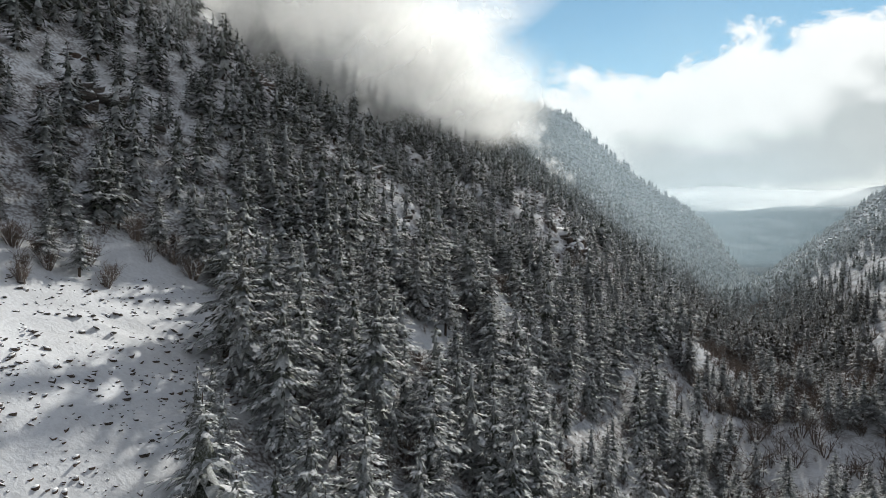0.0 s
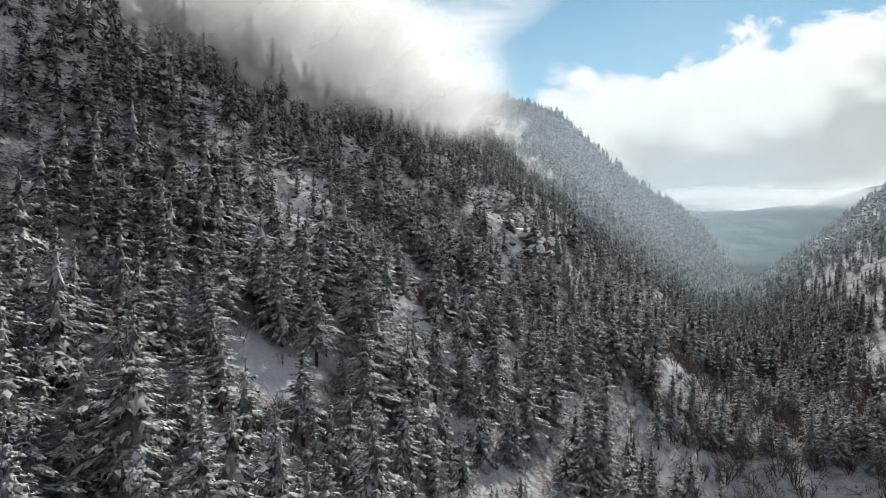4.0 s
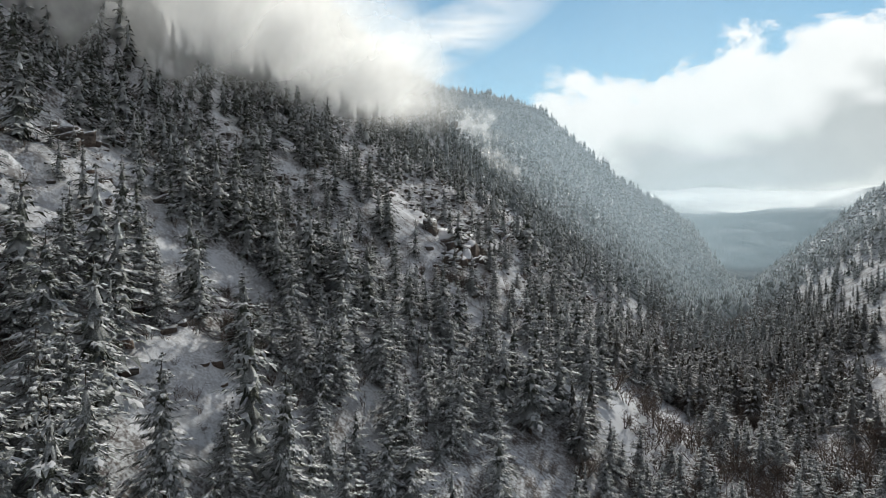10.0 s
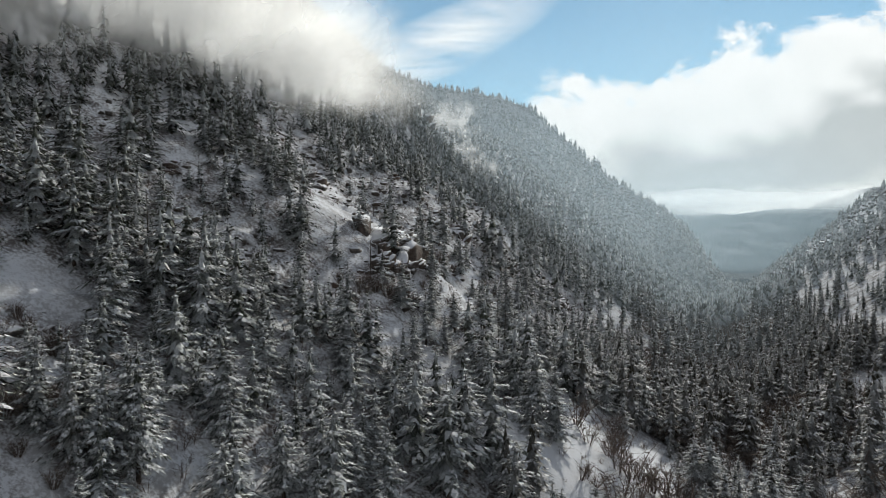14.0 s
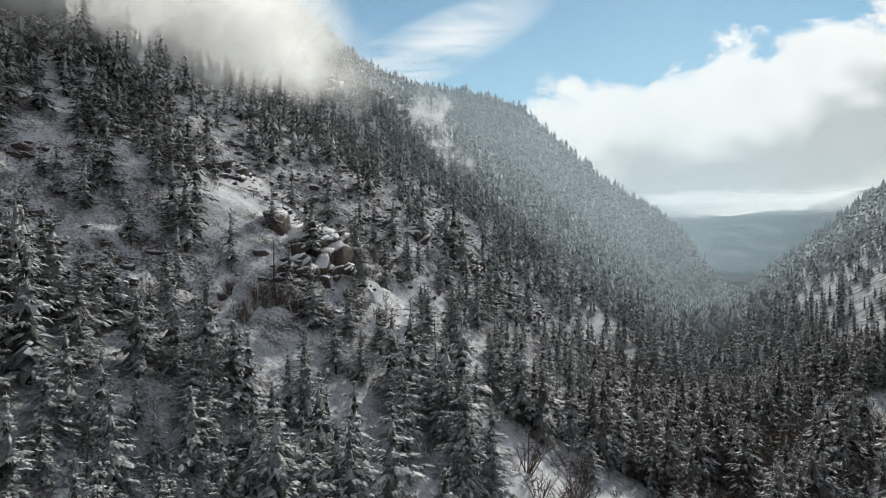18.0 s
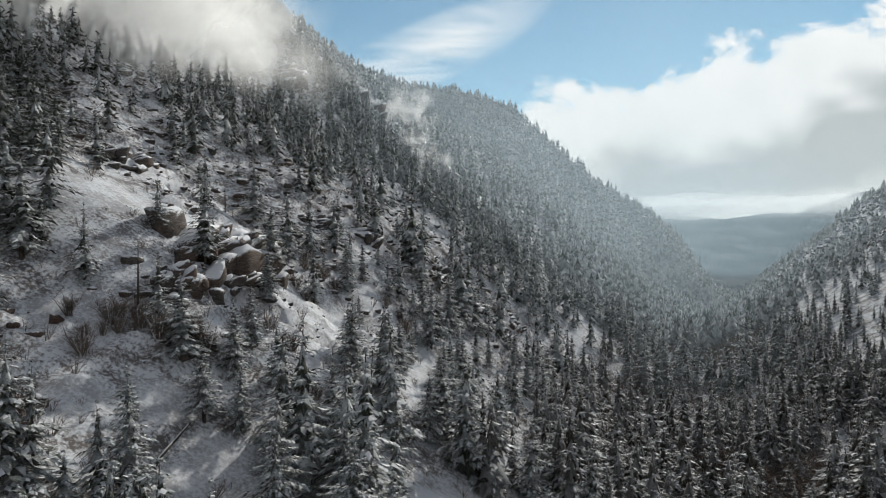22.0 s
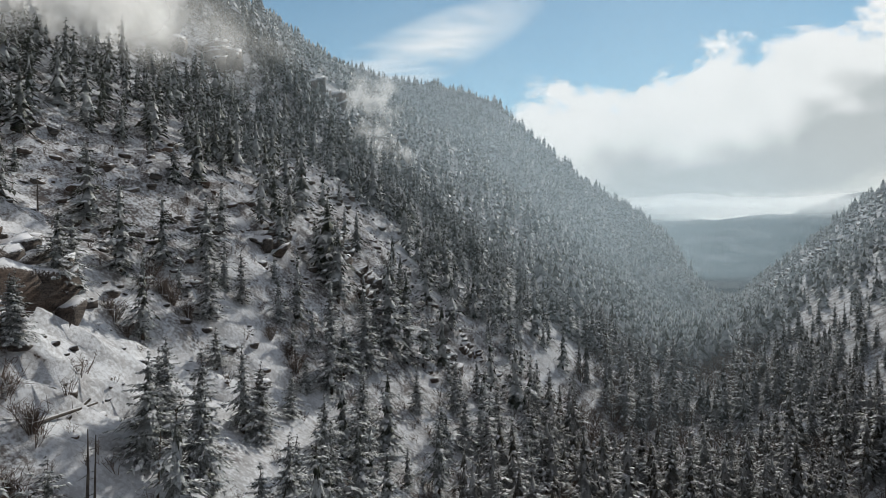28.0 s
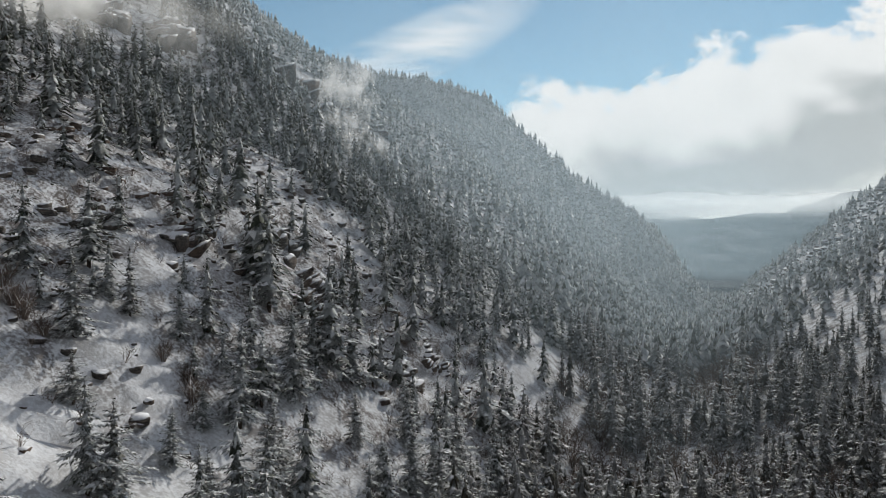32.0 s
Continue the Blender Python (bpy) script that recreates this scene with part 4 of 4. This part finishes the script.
DISTANCE = mist_material("distant_haze", 0.085, 0.002, (0.47, 0.63, 0.73), 1.0)
mist_body("distant_haze", DISTANCE, (1000, 2400, 20), (420, 1300, 420), 67, 0, 4, "blue winter haze over the far open country")
HILL_CLOUD = mist_material("hill_cloud", 0.5, 0.003, (0.86, 0.88, 0.90), 1.2)
mist_body("hill_cloud", HILL_CLOUD, (1330, 3250, 168), (160, 1700, 92), 67, 0, 3, "low white cloud lying on the far hills")

# ---- dead trees, logs, shrubs and bare trees ----


def limb_tubes(rng, segments, sides=4):
    """Tapered limbs from rows of (start, end, start radius, end radius)."""
    V, F, base = [], [], 0
    a = np.linspace(0, 2 * np.pi, sides, endpoint=False)
    for p, q, r0, r1 in segments:
        p, q = np.asarray(p, float), np.asarray(q, float)
        d = (q - p) / (np.linalg.norm(q - p) + 1e-9)
        s = np.cross(d, (0.3, 0.9, 0.1))
        s /= np.linalg.norm(s)
        w = np.cross(d, s)
        ring = np.cos(a)[:, None] * s + np.sin(a)[:, None] * w
        V += [p + ring * r0, q + ring * r1]
        for i in range(sides):
            n = (i + 1) % sides
            F += [(base + i, base + n, base + sides + n), (base + i, base + sides + n, base + sides + i)]
        base += 2 * sides
    return np.concatenate(V), np.array(F)


def dead_tree(seed, x, y, high, lean):
    rng = np.random.default_rng(seed)
    ob = tagged(new("dead_tree"), "dead grey standing trunk with broken stubs of branches", "dead tree", "dead trees on the slope")
    ob.matrix_basis = pose(x, y, float(land(x, y)) - 0.3, 0, lean, rng.uniform(0, 360))
    part("trunk", *limb_tubes(rng, [((0, 0, 0), (0.08, 0, high * 0.45), 0.22, 0.16), ((0.08, 0, high * 0.45), (0, 0.1, high), 0.16, 0.05)], 7), [DEAD], ob)
    for k in range(9):
        z, a, L = high * rng.uniform(0.3, 0.95), rng.uniform(0, 6.283), rng.uniform(0.4, 1.6)
        part("branch_stub", *limb_tubes(rng, [((0, 0, z), (math.cos(a) * L, math.sin(a) * L, z - 0.2 * L), 0.05, 0.02)], 4), [DEAD], ob)


DEAD = plain_material("dead_wood", (0.06, 0.052, 0.046), (0.17, 0.15, 0.13), 1.2, 0.9, 0.6, 0.3)
for k, (dx, dy, dh, dl) in enumerate(((99.9, 327, 16.5, 5), (62.9, 323.3, 12, 0), (95.3, 335.2, 9.5, 1), (55.8, 255.2, 9, -4), (17.4, 283, 13, 2), (57.1, 391.8, 8, 0), (102.4, 337.5, 13, 3), (1.7, 170.6, 9, 2))):
    dead_tree(700 + k, dx, dy, dh, dl)


def fallen_log(seed, x0, y0, x1, y1):
    rng = np.random.default_rng(seed)
    a, b = np.array((x0, y0, float(land(x0, y0)) + 0.25)), np.array((x1, y1, float(land(x1, y1)) + 0.35))
    b = a + (b - a) * min(1.0, 11 / np.linalg.norm(b - a))
    b[2] = float(land(b[0], b[1])) + 0.35
    ob = tagged(new("fallen_log"), "dark fallen log lying on snow with snow along its top", "log", "fallen logs on the slope")
    ob.location = a
    part("log", *limb_tubes(rng, [((0, 0, 0), (b - a) * 0.5, 0.28, 0.24), ((b - a) * 0.5, b - a, 0.24, 0.13)], 8), [DEAD], ob)
    part("snow_strip", *limb_tubes(rng, [(np.array((0, 0, 0.2)), (b - a) * 0.95 + np.array((0, 0, 0.14)), 0.17, 0.09)], 6), [SNOW], ob)
    for k in range(3):
        p = (b - a) * rng.uniform(0.5, 0.95)
        part("branch_stub", *limb_tubes(rng, [(p, p + rng.normal(0, 0.5, 3) + np.array((0, 0, 0.6)), 0.05, 0.02)], 4), [DEAD], ob)


for k, ends in enumerate(((86.8, 340.3, 89.2, 352.5), (2, 201.4, 7.5, 202.5), (76.2, 297.2, 78, 309.8), (87.4, 345.7, 89.1, 364.7), (-2.9, 200.1, 1.4, 200.2), (85.5, 278.8, 82.8, 290.2))):
    fallen_log(730 + k, *ends)


def bare_shrub(seed):
    ob = tagged(new("bare_shrub"), "leafless brown shrub dusted with snow", "shrub", "bare shrubs on the slope")
    rng = np.random.default_rng(seed)
    part("stem", *shrub(rng, 3.0, 22, 3), [TWIG], ob)["kind"] = "stuff"
    part("brushwood", *shrub(rng, 2.9, 26, 9), [TWIG], ob)["kind"] = "stuff"
    v, f = shrub(rng, 2.8, 9, 6)
    part("frost", v + np.array((0, 0, 0.05)), f, [SNOW], ob, "white frost on the twigs")["kind"] = "stuff"
    return ob


SHRUB_XY = [(-62.2, 97.1), (-54.9, 109.2), (-52.6, 123.7), (-66, 100.8), (-46.9, 123), (2.5, 189.1), (6.4, 190), (29.6, 217.6), (28.1, 224.3), (13, 243.8), (33.2, 222.1), (68.3, 318.7), (59, 312.7), (61.2, 320.1), (62.8, 292), (71.6, 325.9),
            (68.1, 322.1), (89.7, 329.4), (81.4, 341.5), (80.3, 374.7), (84.3, 390.7), (82.2, 392.1), (101.2, 403.5), (107.4, 403.7), (-5.4, 140), (0.3, 145.2), (31.7, 177.8), (28.7, 167), (1.6, 147.4), (-8.8, 100.3), (-3.7, 104.9), (26.9, 142.8), (22, 220.2), (21.2, 239.3), (47.8, 208.7)]


def plant_shrubs():
    rng = np.random.default_rng(750)
    kinds = [bare_shrub(760 + k) for k in range(3)]
    spots = [(x + dx, y + dy) for x, y in SHRUB_XY for dx, dy in ((0, 0), (rng.uniform(-4, 4), rng.uniform(-4, 4)), (rng.uniform(-6, 6), rng.uniform(-6, 6)))]
    for k, (x, y) in enumerate(spots[3:]):
        s = rng.uniform(0.7, 1.5)
        copy_thing(kinds[k % 3], pose(x, y, float(land(x, y)), 0, 0, rng.uniform(0, 360)) @ Matrix.Diagonal((s * 1.15, s * 1.15, s, 1)))
    for ob, (x, y) in zip(kinds, spots[:3]):
        ob.matrix_basis = pose(x, y, float(land(x, y)))


plant_shrubs()


def bare_tree(seed, high):
    """A leafless broad-crowned tree: trunk, limbs and a crown of fine twigs."""
    rng = np.random.default_rng(seed)
    ob = tagged(new("bare_tree"), "leafless brown broad-crowned tree on the valley floor", "bare tree", "bare trees in the valley")
    part("trunk", *limb_tubes(rng, [((0, 0, -0.5), (0.1, 0.1, high * 0.35), 0.26, 0.17)], 6), [BARK], ob)
    limbs, twigs = [], []
    for _ in range(11):
        a, o = rng.uniform(0, 6.283), rng.uniform(0.12, 0.42)
        p = np.array((0.1, 0.1, high * rng.uniform(0.2, 0.36)))
        q = np.array((math.cos(a) * o * high, math.sin(a) * o * high, high * rng.uniform(0.6, 0.95)))
        m = (p + q) / 2 + rng.normal(0, 0.3, 3)
        limbs += [(p, m, 0.10, 0.07), (m, q, 0.07, 0.02)]
        for _ in range(9):
            s = m + (q - m) * rng.random()
            e = s + rng.normal(0, 0.11 * high, 3) + np.array((0, 0, 0.06 * high))
            twigs.append((s, e, 0.035, 0.012))
            for _ in range(3):
                g = s + (e - s) * rng.uniform(0.4, 1)
                twigs.append((g, g + rng.normal(0, 0.06 * high, 3), 0.022, 0.008))
    part("limb_cluster", *limb_tubes(rng, limbs, 4), [TWIG], ob)
    part("twig_crown", *limb_tubes(rng, twigs, 3), [TWIG], ob)
    return ob


def plant_bare_trees():
    rng = np.random.default_rng(790)
    kinds = [bare_tree(791 + k, 10) for k in range(3)]
    spots = [(201, 436.3), (217.9, 437.7), (105.9, 237.6), (94.8, 244.8), (79.8, 221.3), (193.9, 431.4), (204.1, 449.2), (220.4, 444.4), (195.8, 366.2), (126.1, 278.3), (102.4, 230), (84.1, 212.2), (176.5, 372.6), (164.7, 343), (133.5, 262.6), (151, 300), (203.6, 404.5), (228.5, 463.2)]
    for k, (x, y) in enumerate(spots[3:]):
        s = rng.uniform(0.7, 1.15)
        copy_thing(kinds[k % 3], pose(x, y, float(land(x, y)), 0, 0, rng.uniform(0, 360)) @ Matrix.Diagonal((s, s, s, 1)))
    for ob, (x, y) in zip(kinds, spots[:3]):
        ob.matrix_basis = pose(x, y, float(land(x, y)))


plant_bare_trees()

# ---- the house at the valley's mouth ----


def box_part(name, size, centre, mat, parent, label=""):
    sx, sy, sz = size
    v = np.array([(x * sx / 2, y * sy / 2, z * sz / 2) for x in (-1, 1) for y in (-1, 1) for z in (-1, 1)]) + np.array(centre)
    f = np.array([(0, 1, 3, 2), (4, 6, 7, 5), (0, 4, 5, 1), (2, 3, 7, 6), (0, 2, 6, 4), (1, 5, 7, 3)])
    return part(name, v, f, [mat], parent, label)


def house(x, y, turn, long_m, label):
    wall = plain_material("pale_siding", (0.32, 0.29, 0.25), (0.42, 0.39, 0.34), 0.8, 0.8)
    glass = plain_material("dark_pane", (0.03, 0.035, 0.04), (0.05, 0.055, 0.06), 0.8, 0.15)
    ob = tagged(new("house"), label, "house")
    ob.matrix_basis = pose(x, y, float(land(x, y)) - 0.5, 0, 0, turn)
    w, h = 8.0, 5.0
    box_part("wall", (long_m, w, h), (0, 0, h / 2), wall, ob)
    L, W = long_m / 2 + 0.6, w / 2 + 0.6
    v = np.array([(-L, -W, h - 0.2), (L, -W, h - 0.2), (L, W, h - 0.2), (-L, W, h - 0.2), (-L, 0, h + 2.8), (L, 0, h + 2.8)])
    f = np.array([(0, 1, 5), (0, 5, 4), (2, 3, 4), (2, 4, 5), (3, 0, 4), (1, 2, 5), (0, 2, 1), (0, 3, 2)])
    part("roof", v, f, [SNOW], ob, "snow-covered gable roof")
    for k in range(3):
        box_part("window", (1.4, 0.12, 1.3), (-long_m / 3 + k * long_m / 3, -w / 2 - 0.03, 2.6), glass, ob)
    box_part("chimney", (0.8, 0.8, 2.0), (long_m / 4, 0.5, h + 2.6), wall, ob)


house(538, 1119, 20, 15, "small pale house with a snowy roof at the valley mouth")
house(556, 1146, -15, 11, "small pale cabin with a snowy roof beside woods")
